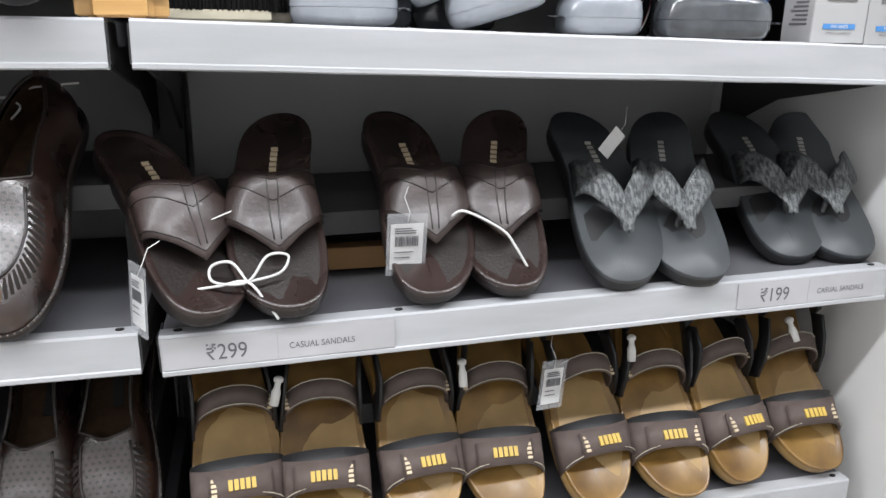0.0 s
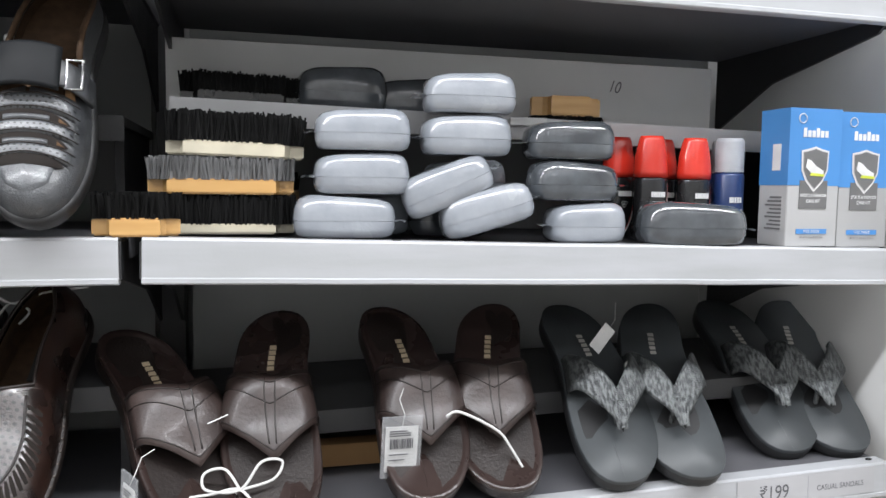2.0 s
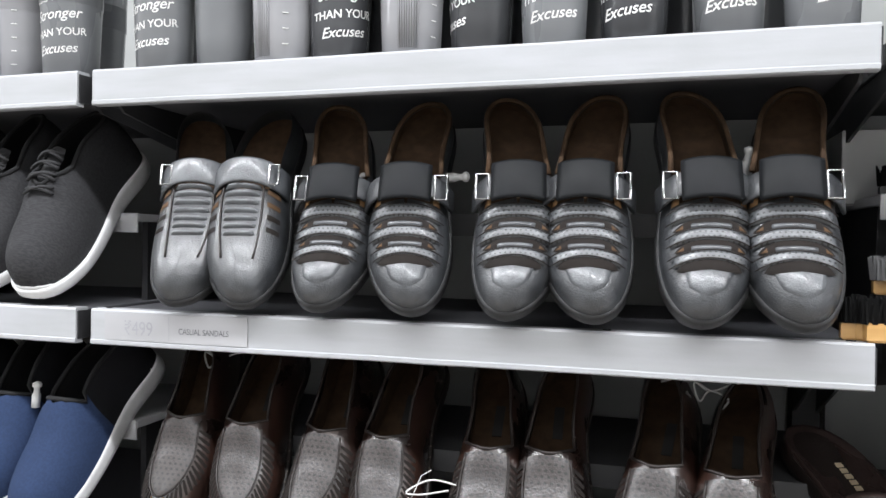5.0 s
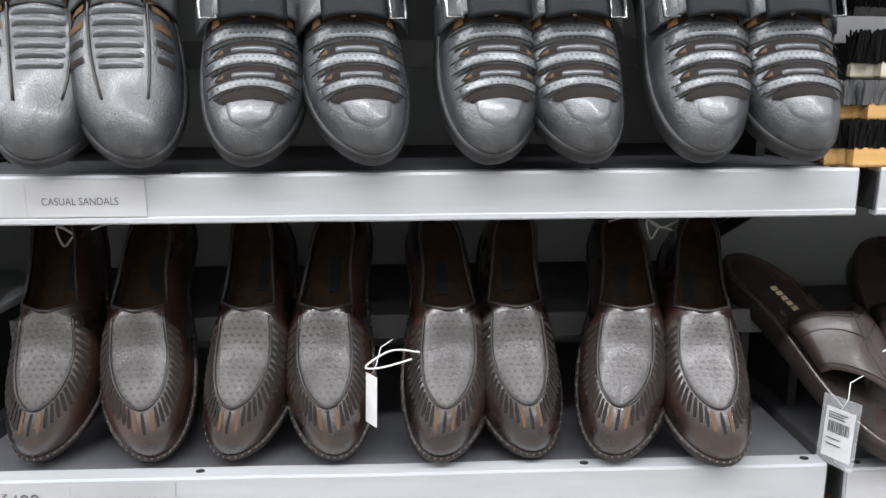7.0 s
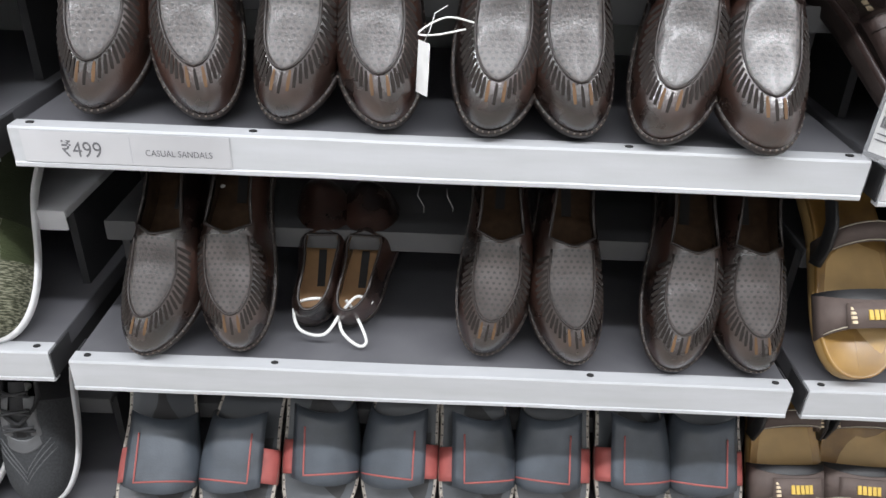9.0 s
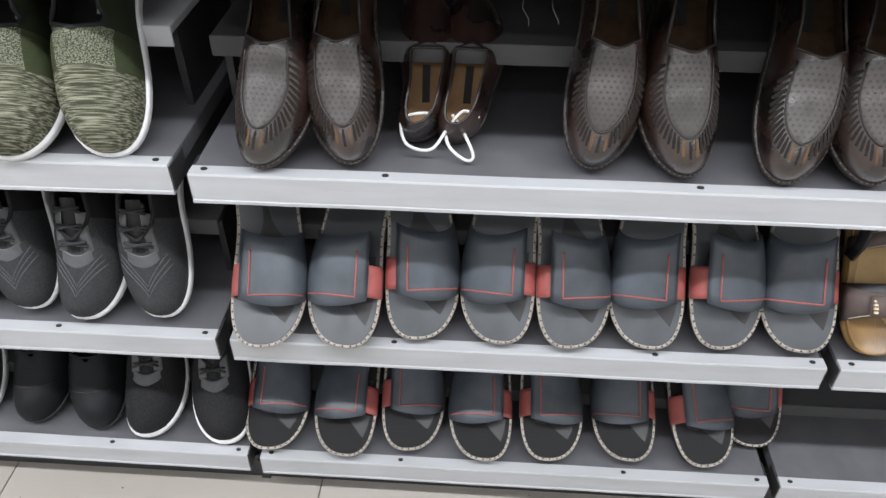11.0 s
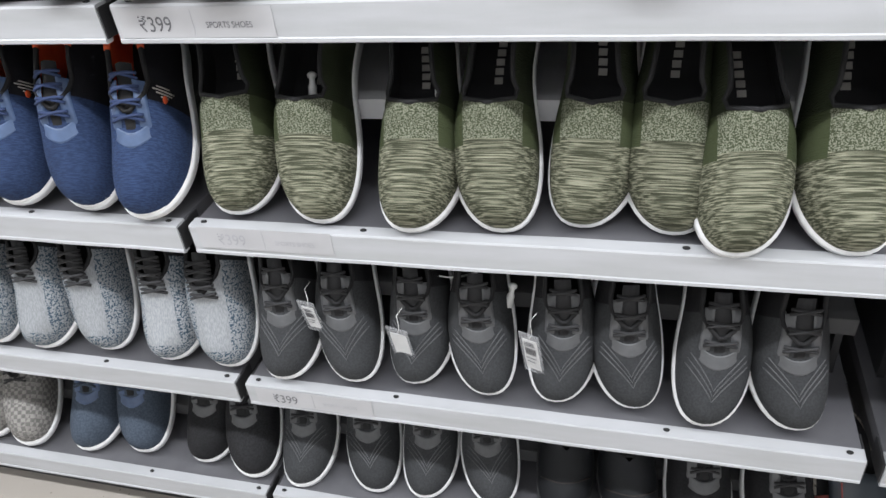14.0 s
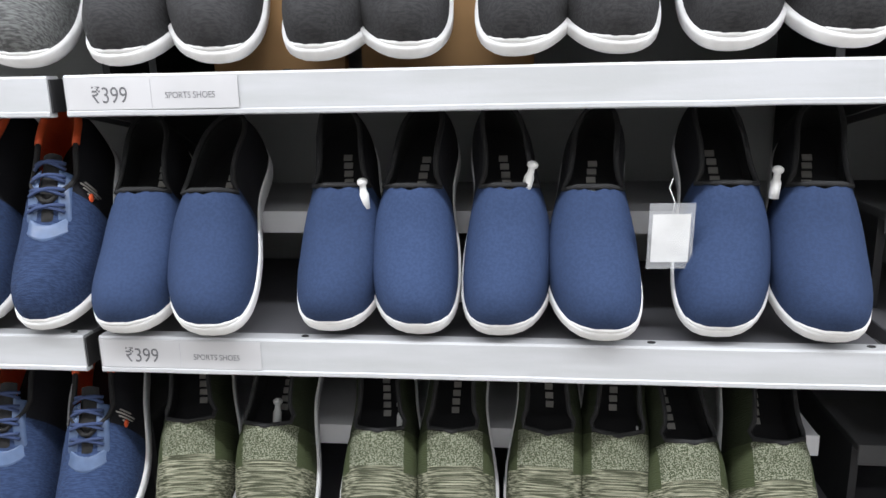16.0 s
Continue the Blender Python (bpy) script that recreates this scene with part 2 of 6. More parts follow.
def make_shelf(bay, lev):
    x0, x1 = LOWEST.get(bay, BAYS[bay]) if lev == 6 else BAYS[bay]
    z = LEVEL[lev]
    sh = anchor("shelf", pose((x0 + x1) / 2, 0, z + (TIP.get((bay, lev), (0, 0))[0] + TIP.get((bay, lev), (0, 0))[1]) / 2, 0, -math.degrees((TIP.get((bay, lev), (0, 0))[1] - TIP.get((bay, lev), (0, 0))[0]) / 0.885), 0), "white-lipped grey metal display shelf", "shelf", "display shelves")
    w = (x1 - x0) / 2
    part("deck", box_bm(-w + 0.001, w - 0.001, 0.021, BACK_Y - 0.01, 0.020, 0.045, 0.001), DECK, sh, "dark grey steel shelf deck")
    # folded front lip: face, hem on top, return at the bottom
    prof = [(0.012, 0.003), (0.0005, 0.003), (-0.0012, 0.0045), (-0.0012, 0.0085), (0.0, 0.0098), (0.0, 0.0455), (0.0015, 0.048), (0.0205, 0.048), (0.0215, 0.046), (0.0215, 0.018), (0.012, 0.015)]
    n = 14
    rng = random.Random(hash((ord(bay), lev)) % 999)
    vs, fs = [], []
    for i in range(n + 1):
        x = -w + 2 * w * i / n
        dy, dz = rng.uniform(-0.0005, 0.0005), rng.uniform(-0.0004, 0.0004)
        vs += [(x, y + dy, zz + dz) for y, zz in prof]
    m = len(prof)
    fs = grid_faces(n + 1, m, True) + [tuple(range(m)), tuple(n * m + k for k in range(m))]
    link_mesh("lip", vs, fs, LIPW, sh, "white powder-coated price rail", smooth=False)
    for sx in (-w - 0.0022, w + 0.0002):
        part("end_cap", box_bm(sx, sx + 0.002, 0.002, 0.05, 0.008, 0.044), STEEL, sh, "dark steel shelf end")
    for hx in (-w + 0.018, -w + 0.248, w - 0.246, w - 0.018):
        bm = bmesh.new()
        bmesh.ops.create_cone(bm, cap_ends=True, segments=12, radius1=0.0045, radius2=0.0045, depth=0.001)
        bmesh.ops.transform(bm, verts=bm.verts, matrix=Matrix.Translation((hx, 0.012, 0.0487)) @ Matrix.Diagonal((1, 0.72, 1, 1)))
        part("slot", bm, HOLE, sh)
    # diagonal brackets under both ends
    if lev < 6:
        for sx in (-w + 0.004, w - 0.008):
            bm = bmesh.new()
            vs = [bm.verts.new(c) for c in ((0, 0.03, 0.02), (0, BACK_Y - 0.01, 0.02), (0, BACK_Y - 0.01, -0.10), (0, 0.25, -0.035), (0, 0.05, 0.002))]
            f = bm.faces.new(vs)
            g = bmesh.ops.extrude_face_region(bm, geom=[f])
            bmesh.ops.translate(bm, verts=[v for v in g["geom"] if isinstance(v, bmesh.types.BMVert)], vec=(0.004, 0, 0))
            bmesh.ops.translate(bm, verts=bm.verts, vec=(sx, 0, 0))
            bmesh.ops.recalc_face_normals(bm, faces=bm.faces)
            part("bracket", bm, STEEL, sh)
    return sh


def make_riser(bay, lev, h=RISE_H, y0=RISE_Y):
    x0, x1 = BAYS[bay]
    z = LEVEL[lev] + TOP
    w = (x1 - x0) / 2 - 0.012
    # all but these steps get the grey that carries painted shade
    light = (bay, lev) in (("A", 2), ("C", 3), ("C", 2), ("C", 4))
    tone = RISER if light else RISER_SHADE
    a, b = TIP.get((bay, lev), (0, 0))
    r = anchor("riser", pose((x0 + x1) / 2, 0, z + (a + b) / 2, 0, -math.degrees((b - a) / 0.885), 0), ("light" if light else "dark") + " grey raised back step on a shelf, tone follows the shade", "riser", "shelf risers")
    part("step_top", box_bm(-w, w, y0 + 0.003, BACK_Y - 0.012, h - 0.012, h - 0.001, 0.001), tone, r)
    part("step_front", box_bm(-w, w, y0, y0 + 0.003, h - 0.028, h, 0.0006), tone, r)
    for sx in (-w + 0.005, w - 0.015):
        part("step_leg", box_bm(sx, sx + 0.01, y0 + 0.03, BACK_Y - 0.02, -0.003, h - 0.012), STEEL, r)
    return r


for bay in "ABCDE":
    for lev in range(1, 7):
        make_shelf(bay, lev)
        if lev > 1:
            make_riser(bay, lev, {6: 0.06}.get(lev, {("A", 3): 0.085, ("A", 2): RISE_CARE}.get((bay, lev), RISE_H)))
    x0, x1 = BAYS[bay]
    bp = anchor("back_panel", pose((x0 + x1) / 2, 0, 0), "grey back panel of the display rack", "panel", "rack back panels")
    part("sheet", box_bm(-0.425, 0.425, BACK_Y + 0.002, BACK_Y + 0.012, 0.06, 2.2), BACK, bp)
    bp["kind"] = "structure"
    part("kick_plate", box_bm(-0.45, 0.45, 0.035, 0.045, 0.0, 0.064), STEEL, bp, "dark recessed kick plate")

for x in (-3.63, -2.725, -1.82, -0.9135, -0.01):
    up = anchor("upright", pose(x, BACK_Y, 0), "black slotted steel rack upright", "upright", "rack uprights", "structure")
    part("post", box_bm(-0.018, 0.018, -0.012, 0.03, 0, 2.25), STEEL, up)
    part("foot", box_bm(-0.008, 0.008, -0.37, -0.012, 0.0, 0.055), STEEL, up)
tagged(wall_slab("side_panel", 0.925, 0.97, -0.06, 0.5, 0, 2.3, PLASTER), "white painted end panel beside the shelves", "panel")

# ---- footwear ----


def smooth01(v):
    v = min(1.0, max(0.0, v))
    return v * v * (3 - 2 * v)


class Last:
    """The form of a foot: toe at the origin, heel at +y, sole at z = 0. side: 1 for a right shoe, -1 for a left one."""

    def __init__(self, side, length=0.285, width=0.104, heel=0.74, toe_p=2.3, ball=0.33, heights=(0.045, 0.062, 0.085, 0.092, 0.088), sole=(0.022, 0.03), spring=0.008, bend=0.010):
        self.side, self.L, self.W, self.heel, self.p, self.ball = side, length, width / 2, heel, toe_p, ball
        self.hs, self.sole, self.spring, self.bend = heights, sole, spring, bend

    def w(self, s):
        s = min(1.0, max(0.0, s))
        if s < self.ball:
            f = (1 - ((self.ball - s) / self.ball) ** self.p) ** (1 / self.p)
        else:
            f = 1 + (self.heel - 1) * smooth01((s - self.ball) / (0.72 - self.ball))
            if s > 0.80:
                f *= max(0.0, 1 - ((s - 0.80) / 0.20) ** 2.2) ** (1 / 2.2)
        return f * self.W

    def cx(self, s):
        return self.side * self.bend * (1.4 * (s - 0.45) ** 2 * 4 - 0.3)

    def low(self, s):
        return self.spring * max(0.0, (0.28 - s) / 0.28) ** 2

    def top(self, s):
        return self.low(s) + self.sole[0] + (self.sole[1] - self.sole[0]) * smooth01((s - 0.2) / 0.6)

    def edge(self, s, sg, k=1.0, z=0.0):
        return Vector((self.cx(s) + sg * self.w(s) * k, self.L * (0.5 + (s - 0.5) * (1 - (1 - k) * 0.35)), z))

    def H(self, s):
        q = (s - 0.14) / 0.72 * (len(self.hs) - 1)
        i = int(min(len(self.hs) - 2, max(0, math.floor(q))))
        f = smooth01(q - i) if 0 < i < len(self.hs) - 2 else q - i
        return self.hs[i] + (self.hs[i + 1] - self.hs[i]) * min(1, max(0, f))

    def at(self, s, sg, k, off=0.0, inset=0.98):
        """A point of the upper: k runs from 0 at the welt to 1 on the ridge."""
        s2 = 0.14 + 0.72 * s
        p, c = self.edge(s, sg, inset), Vector((self.cx(s2), self.L * s2, 0))
        a = k * math.pi / 2
        q = p + (c - p) * (1 - math.cos(a)) ** 1.05
        q.z = self.top(s) * 0.96 + self.H(s2) * math.sin(a) ** 0.88
        if off:
            n = Vector(((p.x - c.x) * math.cos(a) / 0.05, (p.y - c.y) * math.cos(a) / 0.05, math.sin(a) * 0.9 + 0.15))
            q += n.normalized() * off
        return q


    def plan(self, yf, r, off=0.0):
        """A point of the upper over the plan: yf along the foot from 0 to 1, r across from -1 to 1."""
        want = min(0.999, abs(r)) * self.w(yf) * 0.98
        lo, hi = 0.0, min(1.0, yf / 0.14)
        if yf > 0.86:
            lo = 0.0
            hi = min(hi, (1 - yf) / 0.14)
        for _ in range(22):
            wgt = (lo + hi) / 2
            s = (yf - 0.14 * wgt) / (1 - 0.28 * wgt)
            if self.w(s) * 0.98 * (1 - wgt) > want:
                lo = wgt
            else:
                hi = wgt
        a = math.acos(max(-1.0, min(1.0, 1 - wgt ** (1 / 1.05))))
        return self.at(min(1.0, max(0.0, s)), 1 if r >= 0 else -1, a * 2 / math.pi, off)


def params(n):
    """Stations round the outline, dense at toe and heel: (s, sign)."""
    out = []
    for i in range(n):
        th = 2 * math.pi * i / n
        out.append((0.5 - 0.5 * math.cos(th), 1.0 if th <= math.pi else -1.0))
    return out


def sole_part(la, parent, material, label="", n=44, grow=1.03, name="sole", lip=0.0, z_cut=None):
    st = params(n)
    rings = []
    for k, fz in ((0.93, 0.0), (0.985, 0.06), (grow, 0.35), (grow, 0.8), (grow - 0.015, 1.0), (0.96, 1.0 + lip), (0.90, 1.0)):
        rings.append([la.edge(s, sg, k, la.low(s) + (la.top(s) - la.low(s)) * fz) for s, sg in st])
    vs = [v for r in rings for v in r]
    fs = grid_faces(len(rings), n, True) + [tuple(range(n)), tuple((len(rings) - 1) * n + i for i in range(n))]
    ob = link_mesh(name, vs, fs, material, parent, label)
    return ob


def upper_part(la, parent, material, o0=0.40, o1=0.46, ko=0.52, label="", name="upper", n=56, nk=11, inset=0.98, lower=0.0, ko_heel=None, k0=0.0, notch=0.0):
    st = params(n)
    kh = ko if ko_heel is None else ko_heel

    def kmax(s):
        t = smooth01((s - o0) / (o1 - o0))
        dip = notch * math.exp(-((s - o1 - 0.012) / 0.030) ** 2)
        return 1 + ((ko + (kh - ko) * smooth01((s - 0.75) / 0.25)) - dip - 1) * t
    vs = []
    for s, sg in st:
        km = kmax(s)
        for j in range(nk):
            k = k0 + (km - k0) * j / (nk - 1)
            vs.append(la.at(s, sg, k, -lower, inset))
    fs = grid_faces(n, nk)
    fs += [((n - 1) * nk + j, j, j + 1, (n - 1) * nk + j + 1) for j in range(nk - 1)]
    ob = link_mesh(name, vs, fs, material, parent, label)
    rim = [la.at(s, sg, kmax(s), 0.0005, inset) for s, sg in st if s >= o0]
    return ob, rim


def rim_part(la, parent, material, rim, r=0.003, label="", name="collar"):
    # rim runs from the throat round the heel and back
    vs, fs = tube(rim, r, 6, True)
    return link_mesh(name, vs, fs, material, parent, label)


def toe_bumper(la, parent, material, reach, rise, label="white moulded toe bumper"):
    """A scalloped rubber edge that climbs from the sole over the tip of the toe."""
    n, m = 25, 5
    vs = []
    for i in range(n):
        t = 2 * i / (n - 1) - 1
        s, sg = reach * t * t, (1 if t >= 0 else -1)
        h = rise * (1 - t * t) ** 0.6 * (1 + 0.10 * math.cos(t * 14))
        vs += [la.at(s, sg, h * j / (m - 1), 0.0016 if 0 < i < n - 1 and j < m - 1 else -0.0006) for j in range(m)]
    return link_mesh("toe_bumper", vs, grid_faces(n, m), material, parent, label)


def insole_part(la, parent, material, label="", dz=0.004, k=0.9, s_lo=0.0):
    st = [(s, sg) for s, sg in params(40)]
    vs = [la.edge(s, sg, k, la.top(s) + dz) for s, sg in st]
    c = [la.edge(s, 1, 0.0, la.top(s) + dz - 0.001) for s, sg in st]
    fs = []
    vs2 = vs + c
    n = len(vs)
    for i in range(n):
        j = (i + 1) % n
        fs.append((i, j, n + j, n + i))
    return link_mesh("insole", vs2, fs, material, parent, label)


def mark_bars(la, parent, material, s0, s1, w, dz, n=5, name="printed_mark", x=0.0):
    """A short row of plain bars where a maker's mark is printed."""
    bm = bmesh.new()
    for i in range(n):
        s = s0 + (s1 - s0) * i / n
        y0, y1 = la.L * s, la.L * (s + (s1 - s0) / n * 0.7)
        z = la.top(s) + dz
        box_bm(la.cx(s) + x - w / 2, la.cx(s) + x + w / 2, y0, y1, z - 0.001, z + 0.0005, 0, bm)
    return part(name, bm, material, parent)


def patch(la, fn, off, material, parent, name, label="", nu=14, nv=8, edge=-0.0006):
    """A sewn piece: fn(u, v) gives (place along, place across) in plan; it stands proud by off inside its border."""
    vs = []
    for i in range(nu):
        for j in range(nv):
            inner = 0 < i < nu - 1 and 0 < j < nv - 1
            vs.append(la.plan(*fn(i / (nu - 1), j / (nv - 1)), off if inner else edge))
    return link_mesh(name, vs, grid_faces(nu, nv), material, parent, label)


def band(la, y0, y1, reach, off, material, parent, name, label="", bow=0.0, nu=19, nv=7, edge=0.0005):
    """A strap across the upper between y0 and y1; bow bends its middle towards the heel."""
    return patch(la, lambda u, v: (y0 + (y1 - y0) * v + bow * (1 - (2 * u - 1) ** 2), (2 * u - 1) * reach), off, material, parent, name, label, nu, nv, edge)


def line(la, pts, r, material, parent, name, off=0.0008):
    vs, fs = tube([la.plan(a, b, off) for a, b in pts], r, 6)
    return link_mesh(name, vs, fs, material, parent)


def ribbon(points, width_dir, half, thick, material, parent, name, label=""):
    """A flat strap along points, with its width along width_dir (one vector or one for each point)."""
    vs = []
    n = len(points)
    for i, p in enumerate(points):
        p = Vector(p)
        wd = Vector(width_dir[i]) if isinstance(width_dir, list) else Vector(width_dir)
        wd.normalize()
        t = (Vector(points[min(n - 1, i + 1)]) - Vector(points[max(0, i - 1)])).normalized()
        up = t.cross(wd).normalized()
        h = half[i] if isinstance(half, (list, tuple)) else half
        for a, b in ((-1, -0.5), (-1, 0.3), (-0.86, 0.5), (0.86, 0.5), (1, 0.3), (1, -0.5)):
            vs.append(p + wd * a * h + up * b * thick)
    fs = grid_faces(n, 6, True) + [tuple(range(6)), tuple((n - 1) * 6 + k for k in range(6))]
    return link_mesh(name, vs, fs, material, parent, label)


def laces(la, parent, material, y0, y1, n, spread=0.34, r=0.0023, off=0.004):
    for i in range(n):
        y = y0 + (y1 - y0) * i / max(1, n - 1)
        for d in (1, -1):
            pts = [la.plan(y + d * 0.022 * (t - 0.5), (2 * t - 1) * spread, off + 0.003 * math.sin(t * math.pi) + 0.0006 * d) for t in [q / 8 for q in range(9)]]
            vs, fs = tube(pts, r, 6)
            link_mesh("lace", vs, fs, material, parent)


# cloths and leathers
def knit(name, col, col2, **kw):
    a = dict(scale=160, stretch=(1, 1, 1), bump=0.5, bscale=900, rough=0.85, spec=0.2, contrast=(0.4, 0.6))
    a.update(kw)
    return mat(name, col, col2=col2, **a)


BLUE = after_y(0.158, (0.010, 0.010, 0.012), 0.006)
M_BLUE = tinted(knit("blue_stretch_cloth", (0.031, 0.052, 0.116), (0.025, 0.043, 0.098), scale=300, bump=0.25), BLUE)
M_BLUEMESH = tinted(knit("blue_ribbed_mesh", (0.035, 0.060, 0.135), (0.021, 0.036, 0.086), scale=220, stretch=(0.4, 3, 1), bump=0.8, bscale=500, bstretch=(0.5, 3, 1)), after_y(0.135, (0.011, 0.011, 0.014), 0.0))
M_BLUETRIM = mat("blue_glossy_overlay", (0.065, 0.105, 0.20), 0.4, scale=80)
M_GREEN = knit("green_space_dyed_knit", (0.28, 0.28, 0.205), (0.044, 0.048, 0.029), scale=62, stretch=(0.30, 9.5, 2.0), contrast=(0.42, 0.68), detail=3, bump=0.8, bscale=140, bstretch=(0.4, 4, 1))


def green_zones(n, l, c):
    (x, y, z), vec = local(n, l)
    nz = n.new("ShaderNodeTexNoise")
    nz.inputs["Scale"].default_value = 650
    l.new(vec, nz.inputs["Vector"])
    r = n.new("ShaderNodeValToRGB")
    r.color_ramp.elements[0].position, r.color_ramp.elements[1].position = 0.47, 0.56
    r.color_ramp.elements[0].color, r.color_ramp.elements[1].color = (0.050, 0.060, 0.032, 1), (0.22, 0.23, 0.175, 1)
    l.new(nz.outputs["Fac"], r.inputs[0])
    c = mixed(n, l, mathn(n, l, "GREATER_THAN", y, 0.098), c, r.outputs[0])
    side = mathn(n, l, "MULTIPLY", mathn(n, l, "GREATER_THAN", mathn(n, l, "ABSOLUTE", x), 0.034), mathn(n, l, "GREATER_THAN", y, 0.092))
    c = mixed(n, l, side, c, (0.045, 0.056, 0.026))
    return mixed(n, l, mathn(n, l, "GREATER_THAN", y, 0.140), c, (0.022, 0.028, 0.014))


tinted(M_GREEN, green_zones)
M_GREY = tinted(knit("grey_woven_mesh", (0.050, 0.052, 0.055), (0.034, 0.036, 0.038), scale=350), after_y(0.150, (0.014, 0.014, 0.015)))
M_GREYTRIM = mat("grey_welded_overlay", (0.090, 0.092, 0.096), 0.45, scale=80)
M_LACEK = mat("dark_lace", (0.03, 0.03, 0.032), 0.85, bump=0.4, bscale=900)
M_LACEB = mat("navy_lace", (0.025, 0.045, 0.12), 0.8, bump=0.4, bscale=900)
M_LGREY = knit("light_grey_knit", (0.36, 0.375, 0.39), (0.27, 0.285, 0.30), scale=260, stretch=(3, 0.6, 1), bump=0.7, bscale=500, bstretch=(3, 0.5, 1))


def speckle(n, l, c):
    (x, y, z), vec = local(n, l)
    nz = n.new("ShaderNodeTexNoise")
    nz.inputs["Scale"].default_value = 330
    l.new(vec, nz.inputs["Vector"])
    rim = mathn(n, l, "ADD", mathn(n, l, "GREATER_THAN", mathn(n, l, "ABSOLUTE", x), 0.026), mathn(n, l, "LESS_THAN", y, 0.024))
    f = mathn(n, l, "MULTIPLY", mathn(n, l, "GREATER_THAN", nz.outputs["Fac"], 0.53), mathn(n, l, "MINIMUM", rim, 1.0))
    c = mixed(n, l, f, c, (0.05, 0.085, 0.12))
    return mixed(n, l, mathn(n, l, "GREATER_THAN", y, 0.165), c, (0.03, 0.031, 0.033))


tinted(M_LGREY, speckle)
M_CHECK = knit("grey_check_mesh", (0.27, 0.26, 0.24), (0.22, 0.21, 0.20))


def checks(n, l, c):
    _, vec = local(n, l)
    ch = n.new("ShaderNodeTexChecker")
    ch.inputs["Scale"].default_value = 130
    l.new(vec, ch.inputs["Vector"])
    return mixed(n, l, mathn(n, l, "MULTIPLY", ch.outputs["Fac"], 0.6), c, (0.08, 0.078, 0.075))


tinted(M_CHECK, checks)
M_NAVYG = knit("slate_blue_mesh", (0.075, 0.095, 0.125), (0.05, 0.065, 0.09), scale=300)
M_BLACKK = knit("black_knit", (0.024, 0.024, 0.026), (0.015, 0.015, 0.016), scale=300)
M_CHAR = knit("charcoal_ribbed_mesh", (0.052, 0.052, 0.055), (0.034, 0.034, 0.036), scale=300, stretch=(0.4, 2, 1), bump=0.6)
M_PALEG = knit("mid_grey_ribbed_mesh", (0.16, 0.165, 0.165), (0.07, 0.072, 0.072), scale=240, stretch=(0.4, 3, 1), bump=0.8, bscale=500, bstretch=(0.5, 3, 1))
# black leather with a lifted grey base that paints in sheen on straps and toes
M_BLEATHER = mat("black_grained_leather_sheen", (0.094, 0.102, 0.110), 0.40, col2=(0.052, 0.056, 0.062), scale=60, bump=0.35, bscale=500, coat=0.35, spec=1.0)
M_BPERF = tinted(mat("black_perforated_leather_sheen", (0.100, 0.108, 0.116), 0.40, col2=(0.060, 0.065, 0.071), scale=60, bump=0.3, bscale=500, coat=0.25, spec=0.9), dots(0.0052, 0.0012, (0.004, 0.004, 0.004)))
M_BGLOSS = mat("smooth_black_leather", (0.014, 0.015, 0.017), 0.5, col2=(0.010, 0.011, 0.012), scale=20, coat=0.0, spec=0.15)
# darker copy of the same leather, with less sheen painted in
M_BDARK = mat("black_leather_low_sheen", (0.054, 0.058, 0.063), 0.38, col2=(0.030, 0.032, 0.035), scale=60, bump=0.35, bscale=500, spec=0.9, coat=0.2)
M_TAN = mat("tan_lining_leather", (0.30, 0.17, 0.075), 0.6, scale=60)
M_DKBROWN = mat("dark_brown_suede", (0.075, 0.045, 0.026), 0.9, col2=(0.05, 0.03, 0.018), scale=90, bump=0.3, bscale=900, spec=0.2)
M_LOAF = mat("burnished_brown_leather", (0.034, 0.015, 0.010), 0.28, col2=(0.005, 0.004, 0.004), scale=19, detail=5, bump=0.22, bscale=420, coat=0.45, spec=1.0, jitter=0.15)
M_LOAFP = tinted(mat("perforated_brown_leather", (0.050, 0.040, 0.037), 0.34, col2=(0.018, 0.011, 0.009), scale=22, detail=5, bump=0.3, bscale=380, coat=0.2, spec=1.0, jitter=0.15), dots(0.0074, 0.0019, (0.004, 0.003, 0.003)))
M_WELT = mat("dark_welt", (0.020, 0.014, 0.012), 0.45, bump=0.3, bscale=300)
M_STITCH = mat("pale_stitching", (0.50, 0.45, 0.36), 0.8)
M_STITCHD = mat("dull_stitching", (0.16, 0.13, 0.11), 0.8)
# near-black that paints the shade inside slits and strap gaps
M_GAPSHADE = mat("painted_gap_shade", (0.012, 0.008, 0.006), 0.9)
M_CUTTAN = mat("tan_seen_through_slit", (0.11, 0.058, 0.024), 0.8)
M_SANDBR = mat("glossy_brown_leather", (0.050, 0.034, 0.030), 0.40, col2=(0.028, 0.019, 0.017), scale=25, bump=0.25, bscale=240, coat=0.12)
M_FOOTBR = mat("glossy_brown_footbed", (0.042, 0.027, 0.024), 0.28, col2=(0.028, 0.018, 0.016), scale=12, bump=0.12, bscale=60, coat=0.35)
M_FOOTGR = mat("grey_rubber_footbed", (0.052, 0.058, 0.062), 0.42, col2=(0.042, 0.047, 0.050), scale=14)
M_STRAPGR = mat("woven_look_grey_strap", (0.14, 0.15, 0.15), 0.32, col2=(0.035, 0.038, 0.040), scale=110, stretch=(3, 1, 1), contrast=(0.4, 0.6), bump=0.8, bscale=420, metal=0.2)
M_OCHRE = mat("marbled_ochre_footbed", (0.29, 0.165, 0.042), 0.36, col2=(0.11, 0.055, 0.013), scale=16, detail=5, contrast=(0.3, 0.7), coat=0.1)
